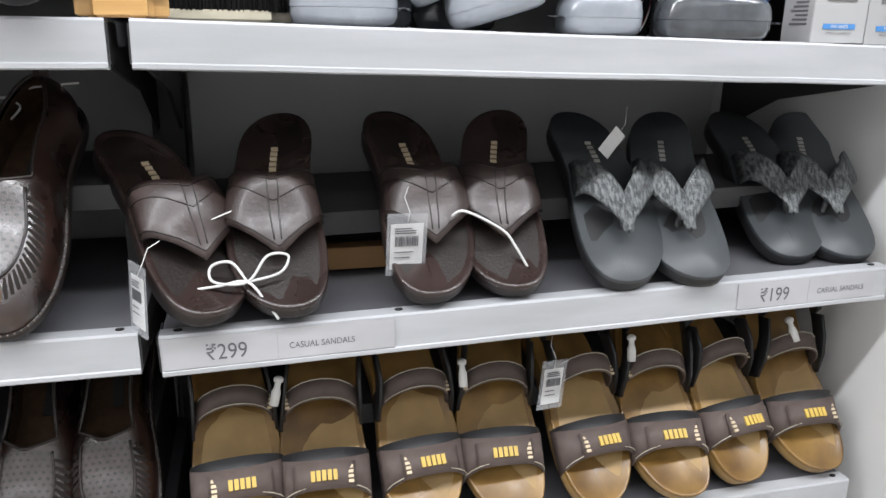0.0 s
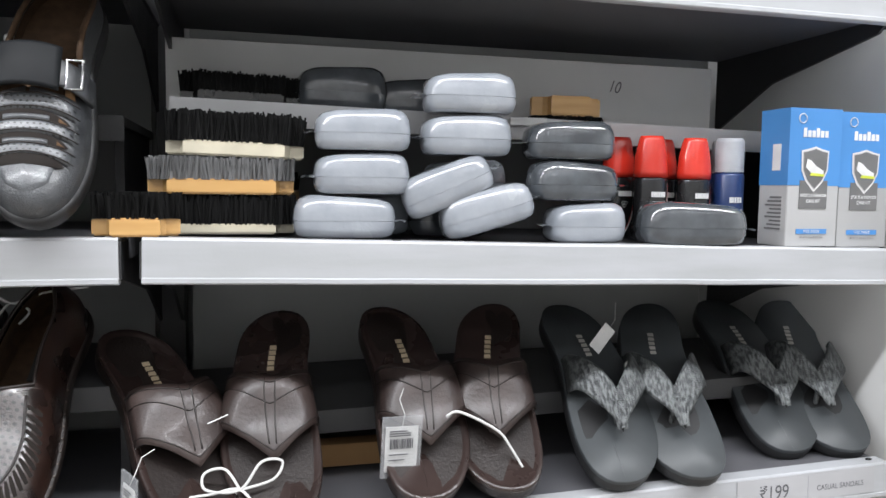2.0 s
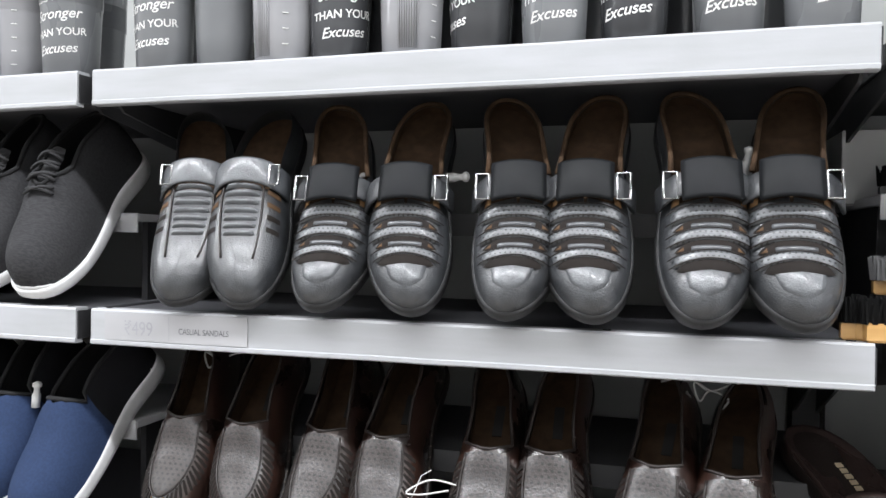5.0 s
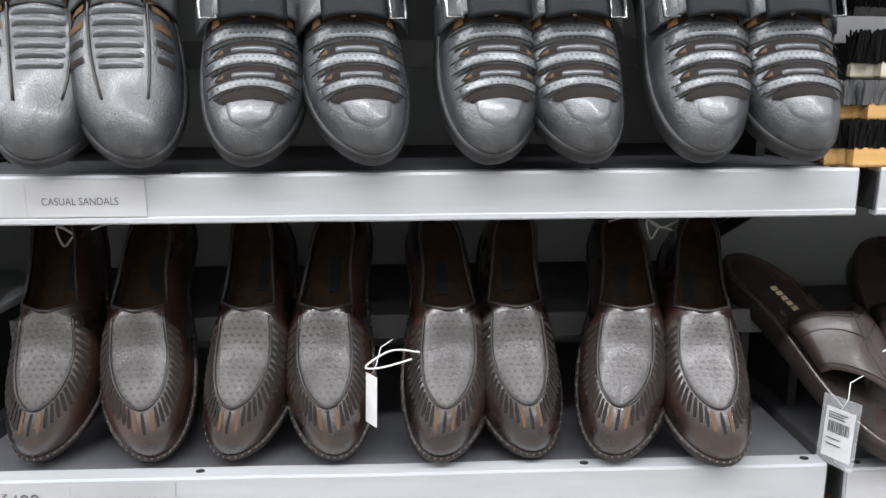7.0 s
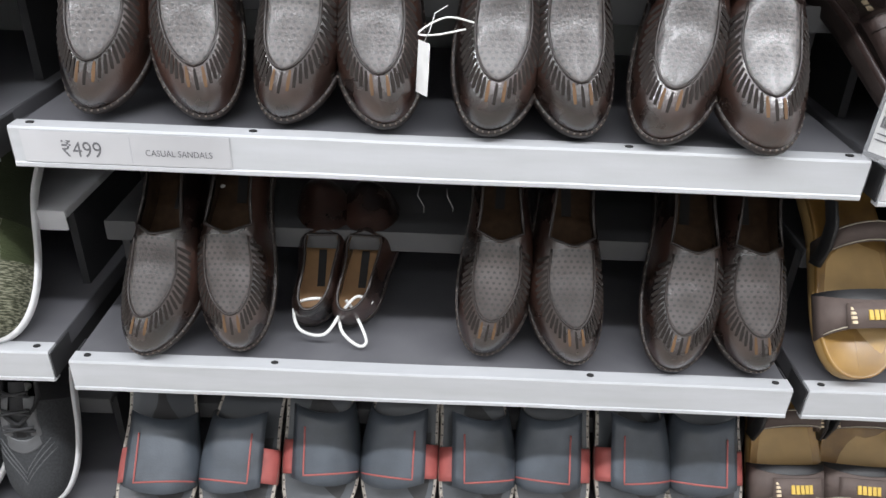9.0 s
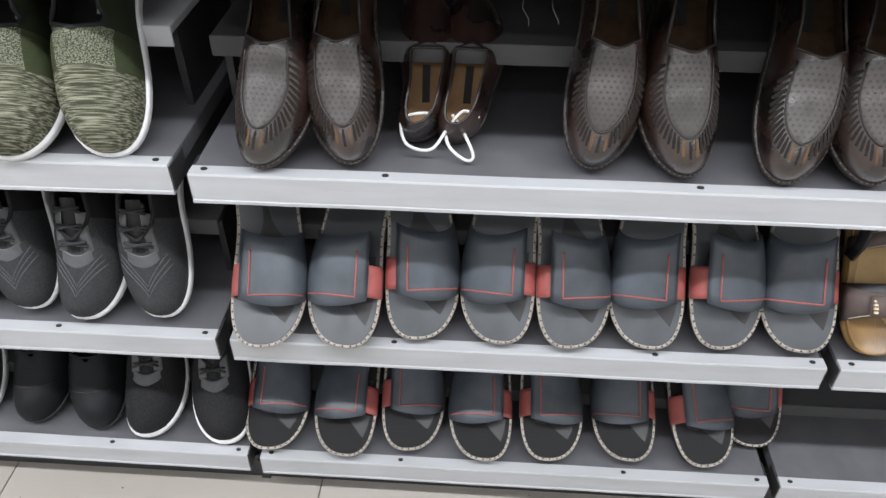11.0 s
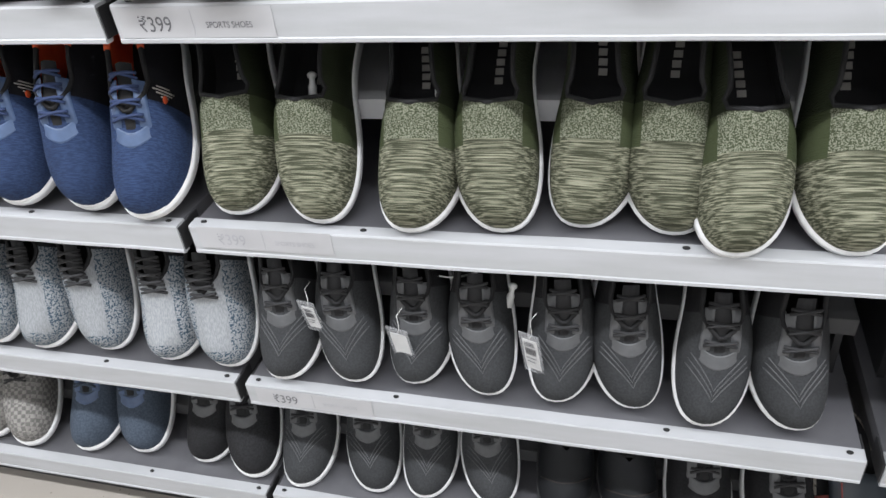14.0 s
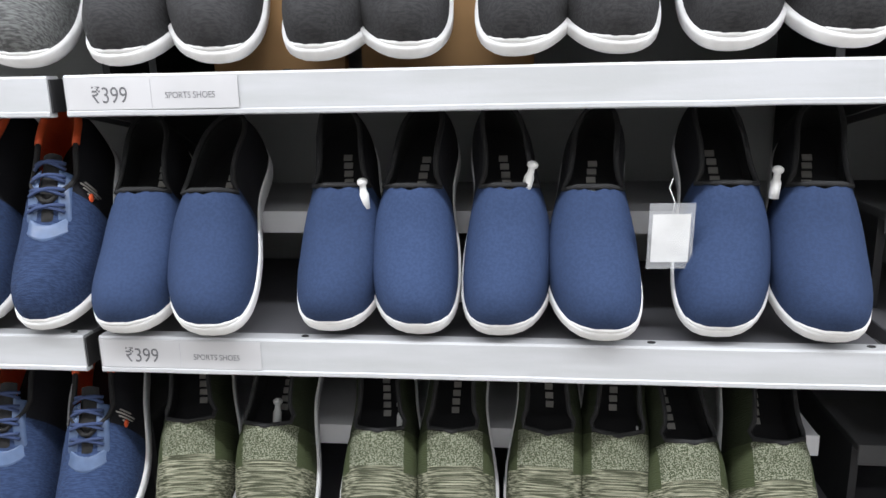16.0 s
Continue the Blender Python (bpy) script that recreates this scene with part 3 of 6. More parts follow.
M_OCHREEDGE = mat("ochre_sole_edge", (0.36, 0.23, 0.09), 0.5, scale=30)
M_STRAPBR = mat("taupe_nubuck_strap", (0.105, 0.078, 0.068), 0.7, col2=(0.085, 0.062, 0.054), scale=60, bump=0.2, bscale=500)
M_GOLD = mat("gold_print", (0.62, 0.42, 0.08), 0.5)
M_CREAM = mat("cream_print", (0.62, 0.50, 0.34), 0.6)
M_SLIDE = mat("slate_blue_pull_up_leather", (0.070, 0.082, 0.098), 0.38, col2=(0.036, 0.042, 0.050), scale=13, detail=5, bump=0.15, bscale=350)
M_RED = mat("brick_red_leather", (0.36, 0.095, 0.085), 0.55, scale=40)
M_SLIDEFOOT = mat("slate_footbed", (0.060, 0.066, 0.073), 0.36, col2=(0.045, 0.05, 0.056), scale=16)
M_ROPE = mat("cream_stitched_rim", (0.44, 0.40, 0.35), 0.7, col2=(0.26, 0.23, 0.20), scale=240, bump=0.6, bscale=500)
M_ORANGE = mat("orange_lining", (0.72, 0.10, 0.025), 0.75, bump=0.3, bscale=700)
M_LIME = mat("lime_overlay", (0.55, 0.70, 0.05), 0.5)
M_GREYPLATE = mat("steel_buckle", (0.6, 0.6, 0.6), 0.25, metal=1.0)


def start(name, label, category, group):
    return anchor(name, Matrix(), label, category, group)


def slip_on_blue(side):
    o = start("slip_on_shoe", "blue stretch cloth slip-on shoe with white sole, black collar", "shoe", "blue slip-on shoes")
    la = Last(side, 0.285, 0.104, toe_p=2.6, heights=(0.043, 0.060, 0.078, 0.086, 0.084), sole=(0.020, 0.030))
    sole_part(la, o, SOLEW, "white foam sole")
    toe_bumper(la, o, SOLEW, 0.055, 0.075)
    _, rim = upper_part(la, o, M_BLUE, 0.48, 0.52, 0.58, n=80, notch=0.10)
    upper_part(la, o, LINING, 0.48, 0.52, 0.57, n=80, notch=0.10, name="lining", inset=0.93, lower=0.003)
    rim_part(la, o, LINING, rim, 0.0032)
    insole_part(la, o, LINING)
    mark_bars(la, o, INK_W, 0.62, 0.84, 0.011, 0.006)
    return o


def slip_on_green(side):
    o = start("knit_slip_on_shoe", "olive green streaked knit slip-on shoe with white sole", "shoe", "green knit shoes")
    la = Last(side, 0.285, 0.106, heights=(0.046, 0.066, 0.086, 0.092, 0.090), sole=(0.018, 0.026))
    sole_part(la, o, SOLEW, "white foam sole", grow=1.06)
    _, rim = upper_part(la, o, M_GREEN, 0.46, 0.51, 0.60, n=80, notch=0.10)
    upper_part(la, o, LINING, 0.46, 0.51, 0.59, n=80, notch=0.10, name="lining", inset=0.93, lower=0.003)
    rim_part(la, o, LINING, rim, 0.003)
    insole_part(la, o, LINING)
    mark_bars(la, o, INK_W, 0.62, 0.82, 0.010, 0.006)
    return o


def sneaker(name, label, group, m_up, m_lace, m_trim=None, m_sole=None, m_lin=None, chev=False, heights=(0.046, 0.064, 0.085, 0.096, 0.094), sole=(0.020, 0.030), trim2=None, width=0.102, n_lace=4, m_tongue=None):
    def make(side):
        o = start(name, label, "shoe", group)
        la = Last(side, 0.285, width, heights=heights, sole=sole)
        sole_part(la, o, m_sole or SOLEW, "white foam sole" if not m_sole else "", grow=1.065)
        _, rim = upper_part(la, o, m_up, 0.34, 0.56, 0.60)
        upper_part(la, o, m_lin or LINING, 0.34, 0.56, 0.59, name="lining", inset=0.93, lower=0.003)
        rim_part(la, o, LINING, rim, 0.0034)
        if m_lin:
            cut = len(rim) // 5
            vs, fs = tube(rim[cut:-cut], 0.0046, 6)
            link_mesh("collar_lining", vs, fs, m_lin, o, "bright orange collar lining")
            if side < 0:
                # small side mark: upright bars with a round badge
                for i in range(4):
                    s, h = 0.50 + 0.016 * i, (0.05, 0.11, 0.15, 0.09)[i]
                    vs, fs = tube([la.at(s, 1, 0.40 - h + 2 * h * q / 4, 0.0012) for q in range(5)], 0.0011, 5)
                    link_mesh("side_bar", vs, fs, INK_W, o)
                bm = bmesh.new()
                c = la.at(0.49, 1, 0.40, 0.002)
                bmesh.ops.create_uvsphere(bm, u_segments=12, v_segments=6, radius=0.0055, matrix=Matrix.Translation(c) @ Matrix.Diagonal((0.4, 1, 1, 1)))
                part("side_badge", bm, m_lin, o, "round orange badge")
        insole_part(la, o, LINING)
        if not m_sole:
            toe_bumper(la, o, SOLEW, 0.045, 0.055)
        # tongue under the laces
        patch(la, lambda u, v: (0.36 + 0.26 * u, (v - 0.5) * 0.62), -0.003, m_tongue or m_lace, o, "tongue", edge=-0.005)
        if m_trim:
            patch(la, lambda u, v: (0.315 - 0.05 * (1 - (2 * v - 1) ** 2) + 0.07 * u, (2 * v - 1) * 0.52), 0.0016, m_trim, o, "eyelet_panel")
            for sg in (1, -1):
                patch(la, lambda u, v: (0.35 + 0.20 * u, sg * (0.24 + 0.30 * v)), 0.0016, m_trim, o, "eyelet_panel")
            patch(la, lambda u, v: (0.345 + 0.05 * u, (2 * v - 1) * 0.16), 0.0022, LINING, o, "keyhole", nu=6, nv=6)
        laces(la, o, m_lace, 0.39, 0.56, n_lace, 0.40)
        if chev:
            for c in range(3):
                pts = [(0.12 + 0.026 * c + 0.17 * abs(t) ** 0.9, t * (0.80 - 0.05 * c)) for t in [q / 8 - 1 for q in range(17)]]
                line(la, pts, 0.0008, M_GREYTRIM, o, "chevron_line", 0.0004)
        if trim2:
            for sg in (1, -1):
                patch(la, lambda u, v: (0.16 + 0.40 * u, sg * (0.72 + 0.14 * v)), 0.0012, trim2, o, "side_overlay")
        return o
    return make


def loafer(side):
    o = start("loafer", "burnished dark brown leather loafer with punched apron", "shoe", "brown loafers")
    la = Last(side, 0.292, 0.096, heel=0.72, toe_p=2.05, heights=(0.036, 0.054, 0.070, 0.074, 0.074), sole=(0.012, 0.020), spring=0.006)
    sole_part(la, o, M_WELT, "dark stitched rubber welt", grow=1.05)
    _, rim = upper_part(la, o, M_LOAF, 0.43, 0.49, 0.56, ko_heel=0.72)
    upper_part(la, o, M_DKBROWN, 0.43, 0.49, 0.55, name="lining", inset=0.93, lower=0.003, ko_heel=0.71)
    rim_part(la, o, M_WELT, rim, 0.002)
    insole_part(la, o, M_DKBROWN, "brown suede insole")
    bm = box_bm(-0.006, 0.006, la.L * 0.63, la.L * 0.78, la.top(0.7) + 0.003, la.top(0.7) + 0.0048)
    part("insole_patch", bm, HOLE, o)

    def apron_half(v):
        return 0.60 * max(0.0, 1 - (1 - v) ** 4) ** 0.5 * (1 - 0.06 * smooth01((v - 0.5) / 0.5))

    patch(la, lambda u, v: (0.132 + 0.318 * v, (2 * u - 1) * apron_half(v)), 0.0008, M_LOAFP, o, "apron", "brown perforated leather apron", nu=15, nv=15, edge=0.0002)
    line(la, [(0.132 + 0.318 * abs(t) ** 1.6, math.copysign(apron_half(abs(t) ** 1.6), t)) for t in [q / 16 - 1 for q in range(33)]], 0.0015, M_WELT, o, "apron_seam", 0.0010)
    # cut-outs fanned round the apron: flat strips, mostly near-black for the shade inside
    for i in range(31):
        t = -1 + 2 * i / 30
        v = abs(t) ** 1.32
        ya, ra = 0.132 + 0.290 * v, math.copysign(apron_half(v), t) if t else 0.0
        yb, rb = ya + (ya - 0.25 - 0.19 * v) * 0.74, ra * 1.52
        p0 = la.plan(ya + (yb - ya) * 0.12, ra + (rb - ra) * 0.12, 0.0007)
        p1 = la.plan(ya + (yb - ya) * 0.92, ra + (rb - ra) * 0.92, 0.0007)
        d = (p1 - p0).normalized()
        nrm = (la.plan(ya, ra, 0.004) - la.plan(ya, ra, 0.0)).normalized()
        sd = d.cross(nrm).normalized() * (0.0018 + 0.0006 * abs(t))
        mid = (p0 + p1) / 2 + nrm * 0.0008
        link_mesh("slit", [p0 - sd * 0.6, p0 + sd * 0.6, mid + sd, mid - sd, p1 + sd * 0.8, p1 - sd * 0.8], [(0, 1, 2, 3), (3, 2, 4, 5)], M_CUTTAN if i in (14, 16) else M_GAPSHADE, o)
    # stitched welt line
    st = [la.edge(s, sg, 1.02, la.top(s) + 0.0006) for s, sg in params(64) if s < 0.62]
    bm = bmesh.new()
    for p in st:
        bmesh.ops.create_cube(bm, size=0.0016, matrix=Matrix.Translation(p))
    part("welt_stitching", bm, M_STITCHD, o)
    pts = [la.at(0.985, 1, 0.70, 0.002) + Vector((0, 0.002 * q, 0.006 * q)) for q in range(4)]
    ribbon(pts, (1, 0, 0), 0.008, 0.003, M_WELT, o, "pull_tab")
    return o


def fisherman(side):
    o = start("fisherman_sandal", "black leather closed-toe sandal with cut-out straps", "sandal", "black leather sandals")
    la = Last(side, 0.285, 0.095, toe_p=2.0, heights=(0.027, 0.040, 0.052, 0.058, 0.052), sole=(0.020, 0.026), spring=0.010)
    sole_part(la, o, SOLEK, "black rubber sole", grow=1.045)
    upper_part(la, o, M_GAPSHADE, 0.38, 0.45, 0.30, name="inner_shell", lower=0.002, ko_heel=0.28)
    _, rim = upper_part(la, o, M_BDARK, 0.38, 0.45, 0.34, name="upper_side", ko_heel=0.30)
    upper_part(la, o, M_DKBROWN, 0.42, 0.49, 0.33, name="lining", inset=0.95, lower=0.002, ko_heel=0.30, label="dark brown suede lining")
    insole_part(la, o, M_DKBROWN, "dark brown suede insole", dz=0.010, k=0.93)
    patch(la, lambda u, v: (0.088 + 0.080 * v - 0.040 * (1 - (2 * u - 1) ** 2) * (1 - v), (2 * u - 1) * (0.56 + 0.06 * v)), 0.0016, M_BLEATHER, o, "toe_cap", "smooth black leather toe cap")
    for a, b in ((0.168, 0.210), (0.248, 0.294), (0.332, 0.384)):
        band(la, a, b, 0.80, 0.0042, M_BPERF, o, "strap", "black perforated leather strap", bow=0.012, edge=0.0012)
    # lens-shaped dark sheets on the upper paint the shade between the straps
    for a in (0.128, 0.198, 0.280):
        patch(la, lambda u, v: (a + 0.028 + 0.012 * (1 - (2 * u - 1) ** 2) + (v - 0.5) * 0.050 * math.sqrt(max(0.0, 1 - (2 * u - 1) ** 2)), (2 * u - 1) * 0.74), 0.0026, M_GAPSHADE, o, "opening", nu=15, nv=5, edge=0.0018)
        for sg in (1, -1) if a > 0.15 else ():
            patch(la, lambda u, v: (a + 0.026 + 0.016 * v * (1 - u), sg * (0.54 + 0.14 * u)), 0.0032, M_CUTTAN, o, "lining_glimpse", nu=5, nv=4, edge=0.0026)
    for a in (0.217, 0.302):
        patch(la, lambda u, v: (a + 0.024 * v, (2 * u - 1) * 0.46), 0.0046, M_BLEATHER, o, "tongue_plate", nu=10, nv=5)
    for a, b in ((0.170, 0.208), (0.250, 0.292), (0.334, 0.382)):
        for e in (a + 0.004, b - 0.002):
            line(la, [(e + 0.012 * (1 - t * t), t * 0.84) for t in [q / 8 - 1 for q in range(17)]], 0.0006, M_WELT, o, "stitch_line", 0.0042)
    # closing strap with its buckle
    pts = [la.plan(0.462, t * 0.96, 0.009) for t in [q / 8 - 1 for q in range(17)]]
    strap = ribbon(pts, (0, 1, 0.25), 0.013, 0.0035, M_BDARK, o, "buckle_strap")
    pts = [la.plan(0.462, t * 0.52, 0.014) for t in [q / 5 - 1 for q in range(11)]]
    ribbon(pts, (0, 1, 0.2), 0.022, 0.004, M_BGLOSS, o, "padded_tab", "smooth black padded tab")
    c = la.plan(0.462, side * 0.70, 0.014)
    vs, fs = tube([c + Vector((a * 0.007, b * 0.014, b * 0.004)) for a, b in ((-1, -1), (1, -1), (1, 1), (-1, 1))], 0.0017, 6, True)
    link_mesh("buckle", vs, fs, M_GREYPLATE, strap, "nickel buckle")
    for sg in (1, -1):
        patch(la, lambda u, v: (0.410 + 0.030 * u, sg * (0.66 + 0.16 * v)), 0.001, M_TAN, o, "tan_edge", nu=5, nv=4)
    # heel counter and lining
    pts = [la.at(s, sg, 0.34 - 0.04 * smooth01((s - 0.75) / 0.25), 0.001) for s, sg in params(40) if s > 0.55]
    vs, fs = tube(pts, 0.003, 6)
    link_mesh("heel_rim", vs, fs, M_DKBROWN, o)
    return o


def ribbed_sandal(side):
    o = start("closed_sandal", "black leather closed sandal with ribbed tongue", "sandal", "black leather sandals")
    la = Last(side, 0.285, 0.100, toe_p=2.0, heights=(0.030, 0.044, 0.056, 0.062, 0.052), sole=(0.016, 0.024), spring=0.010)
    sole_part(la, o, SOLEK, "black rubber sole", grow=1.04)
    upper_part(la, o, M_BDARK, 0.44, 0.52, 0.36, ko_heel=0.42)
    insole_part(la, o, M_DKBROWN, "dark brown suede insole", dz=0.010, k=0.93)
    for i in range(7):
        a = 0.26 + 0.034 * i
        patch(la, lambda u, v: (a + 0.020 * v, (2 * u - 1) * (0.40 + 0.015 * i)), 0.0036, M_BLEATHER, o, "rib", nu=9, nv=5)
    for sg in (1, -1):
        line(la, [(0.16 + 0.34 * t, sg * (0.44 + 0.10 * t)) for t in [q / 10 for q in range(11)]], 0.0013, M_WELT, o, "seam")
        for i in range(4):
            a = 0.29 + 0.055 * i
            # flat patches for side cut-outs; the front two are dark with painted shade
            patch(la, lambda u, v: (a + 0.022 * v, sg * (0.62 + 0.26 * u)), 0.0012, M_GAPSHADE if i < 2 else M_CUTTAN, o, "opening", nu=5, nv=4, edge=0.0006)
    pts = [la.plan(0.535, t * 0.96, 0.007) for t in [q / 8 - 1 for q in range(17)]]
    strap = ribbon(pts, (0, 1, 0.25), 0.016, 0.0035, M_BLEATHER, o, "buckle_strap")
    c = la.plan(0.53, side * 0.66, 0.012)
    vs, fs = tube([c + Vector((a * 0.006, b * 0.012, b * 0.004)) for a, b in ((-1, -1), (1, -1), (1, 1), (-1, 1))], 0.0015, 6, True)
    link_mesh("buckle", vs, fs, M_GREYPLATE, strap, "nickel buckle")
    return o


def arch(la, s, h, a0=0.0, a1=math.pi, n=13, grow=1.0, dy=0.0):
    """Points over the foot at station s, from one edge to the other."""
    out = []
    for i in range(n):
        a = a0 + (a1 - a0) * i / (n - 1)
        p = la.edge(s, 1, 0)
        out.append(Vector((la.cx(s) + la.w(s) * grow * math.cos(a), la.L * s + dy * math.sin(a), la.top(s) * 0.6 + h * math.sin(a) ** 0.75)))
    return out


def thong(name, label, group, m_foot, m_strap, m_sole, rim=True, mark=True):
    def make(side):
        o = start(name, label, "sandal", group)
        la = Last(side, 0.285, 0.106, heel=0.80, toe_p=2.35, sole=(0.020, 0.024), spring=0.004, bend=0.012)
        sole_part(la, o, m_sole, grow=1.0)
        st = params(44)
        rings = []
        for k, dz in ((1.0, -0.004), (1.0, 0.001), (0.97, 0.0028), (0.88, 0.0012), (0.80, 0.0), (0.0, -0.001)) if rim else ((1.0, -0.004), (1.0, 0.001), (0.985, 0.0018), (0.0, 0.0018)):
            rings.append([la.edge(s, sg, k, la.top(s) + dz) for s, sg in st])
        link_mesh("footbed", [v for r in rings for v in r], grid_faces(len(rings), len(st), True), m_foot, o)
        if mark:
            mark_bars(la, o, M_CREAM if rim else INK_W, 0.66, 0.80, 0.008, 0.002)
        post = la.edge(0.16, 1, 0, la.top(0.16)) + Vector((-side * 0.008, 0, 0))
        tip = post + Vector((side * 0.006, 0.028, 0.024))
        vs, fs = tube([post, post.lerp(tip, 0.5) + Vector((0, -0.003, 0.003)), tip], 0.0035, 8)
        link_mesh("toe_post", vs, fs, m_strap, o)
        lv = Last(side, 0.285, 0.112, heel=0.82, toe_p=2.35, sole=(0.020, 0.024), spring=0.004, bend=0.012, heights=(0.016, 0.034, 0.052, 0.060, 0.05))

        def front(u):
            return 0.195 + (0.17 * abs(2 * u - 1) ** 1.1 if rim else 0.24 * abs(2 * u - 1) ** 0.85)

        def rear(u):
            return (0.50 if rim else 0.38) + (0.09 if rim else 0.24) * abs(2 * u - 1) ** (1.4 if rim else 0.95)
        st_ = patch(lv, lambda u, v: (front(u) + (rear(u) - front(u)) * v, (2 * u - 1) * 0.985), 0.0015, m_strap, o, "strap", nu=25, nv=9, edge=0.0)
        md = st_.modifiers.new("thickness", "SOLIDIFY")
        md.thickness, md.offset = 0.0025, -1
        if rim:
            for e in (0.10, 0.66, 0.90):
                line(lv, [(front(u) + (rear(u) - front(u)) * e, (2 * u - 1) * 0.97) for u in [q / 24 for q in range(25)]], 0.0008, M_WELT, o, "strap_seam", 0.0016)
            for e in (-0.11, 0.11):
                line(lv, [(0.25 + 0.24 * t, e * (0.6 + 0.4 * t)) for t in [q / 8 for q in range(9)]], 0.0008, M_WELT, o, "strap_seam", 0.0016)
        else:
            patch(lv, lambda u, v: (0.205 + 0.13 * v, (2 * u - 1) * (0.12 + 0.10 * v)), 0.003, m_strap, o, "strap_knot", nu=8, nv=8)
        return o
    return make


def strap_sandal(side):
    o = start("strap_sandal", "brown nubuck strap sandal with marbled ochre footbed", "sandal", "ochre strap sandals")
    la = Last(side, 0.285, 0.106, heel=0.82, toe_p=2.35, sole=(0.022, 0.026), spring=0.004, bend=0.012)
    sole_part(la, o, M_OCHREEDGE, grow=1.0)
    st = params(44)
    rings = [[la.edge(s, sg, k, la.top(s) + dz) for s, sg in st] for k, dz in ((1.0, -0.004), (1.0, 0.0015), (0.97, 0.0022), (0.93, 0.0008), (0.0, 0.0))]
    link_mesh("footbed", [v for r in rings for v in r], grid_faces(len(rings), len(st), True), M_OCHRE, o, "marbled ochre footbed")
    # forefoot strap, its tab and lettering bars
    ribbon(arch(la, 0.30, 0.040), (0, 1, 0.18), 0.020, 0.004, SOLEK, o, "strap_lining", "black padded strap lining")
    ribbon(arch(la, 0.265, 0.043), (0, 1, 0.18), [0.028 - 0.012 * math.sin(math.pi * i / 12) for i in range(13)], 0.004, M_STRAPBR, o, "front_strap")
    tab = arch(la, 0.255, 0.047, 0.9 if side > 0 else 0.75, 2.4 if side > 0 else 2.25)
    tab_ob = ribbon(tab, (0, 1, 0.18), 0.0155, 0.004, M_STRAPBR, o, "strap_tab")
    bm = bmesh.new()
    for i in range(5):
        p = tab[4 + i]
        box_bm(p.x - 0.0024, p.x + 0.0024, p.y - 0.006, p.y + 0.006, p.z + 0.001, p.z + 0.0036, 0, bm)
    part("printed_mark", bm, M_GOLD, tab_ob)["kind"] = "stuff"
    bm = bmesh.new()
    q = tab[1 if side > 0 else 11]
    for i in range(4):
        box_bm(q.x - 0.003, q.x + 0.003, q.y - 0.010 + 0.0055 * i, q.y - 0.0065 + 0.0055 * i, q.z + 0.001, q.z + 0.0036, 0, bm)
    part("printed_bars", bm, M_CREAM, tab_ob)["kind"] = "stuff"
    for e in (-1, 1):
        vs, fs = tube([p + Vector((0, e * (0.024 - 0.011 * math.sin(math.pi * i / 12)), 0.003)) for i, p in enumerate(arch(la, 0.265, 0.043))], 0.0007, 5)
        link_mesh("stitch_line", vs, fs, M_STITCH, o)
    # ankle strap and heel strap
    ribbon(arch(la, 0.56, 0.064, dy=0.012), (0, 1, 0.3), 0.0125, 0.004, M_STRAPBR, o, "ankle_strap")
    for e in (-1, 1):
        vs, fs = tube([p + Vector((0, e * 0.0105, 0.003 + e * 0.003)) for p in arch(la, 0.56, 0.064, dy=0.012)], 0.0007, 5)
        link_mesh("stitch_line", vs, fs, M_STITCH, o)
    for sg in (1, -1):
        ribbon([la.edge(s, sg, 1.0, la.top(s) + z) for s, z in ((0.50, -0.004), (0.56, 0.022), (0.64, 0.040), (0.74, 0.048))], (0, 0.5, -0.9), 0.012, 0.004, SOLEK, o, "side_strap")
    hp = [la.edge(s, sg, 1.0, la.top(s) + 0.048) for s, sg in params(48) if s > 0.72]
    ribbon(hp, (0, 0.1, 1), 0.012, 0.004, SOLEK, o, "heel_strap", "black heel strap")
    bm = bmesh.new()
    q = arch(la, 0.56, 0.064, dy=0.012)[10 if side > 0 else 2]
    for i in range(4):
        box_bm(q.x - 0.003, q.x + 0.003, q.y - 0.009 + 0.005 * i, q.y - 0.006 + 0.005 * i, q.z + 0.001, q.z + 0.0045, 0, bm)
    part("printed_bars", bm, M_CREAM, o)["kind"] = "stuff"
    return o


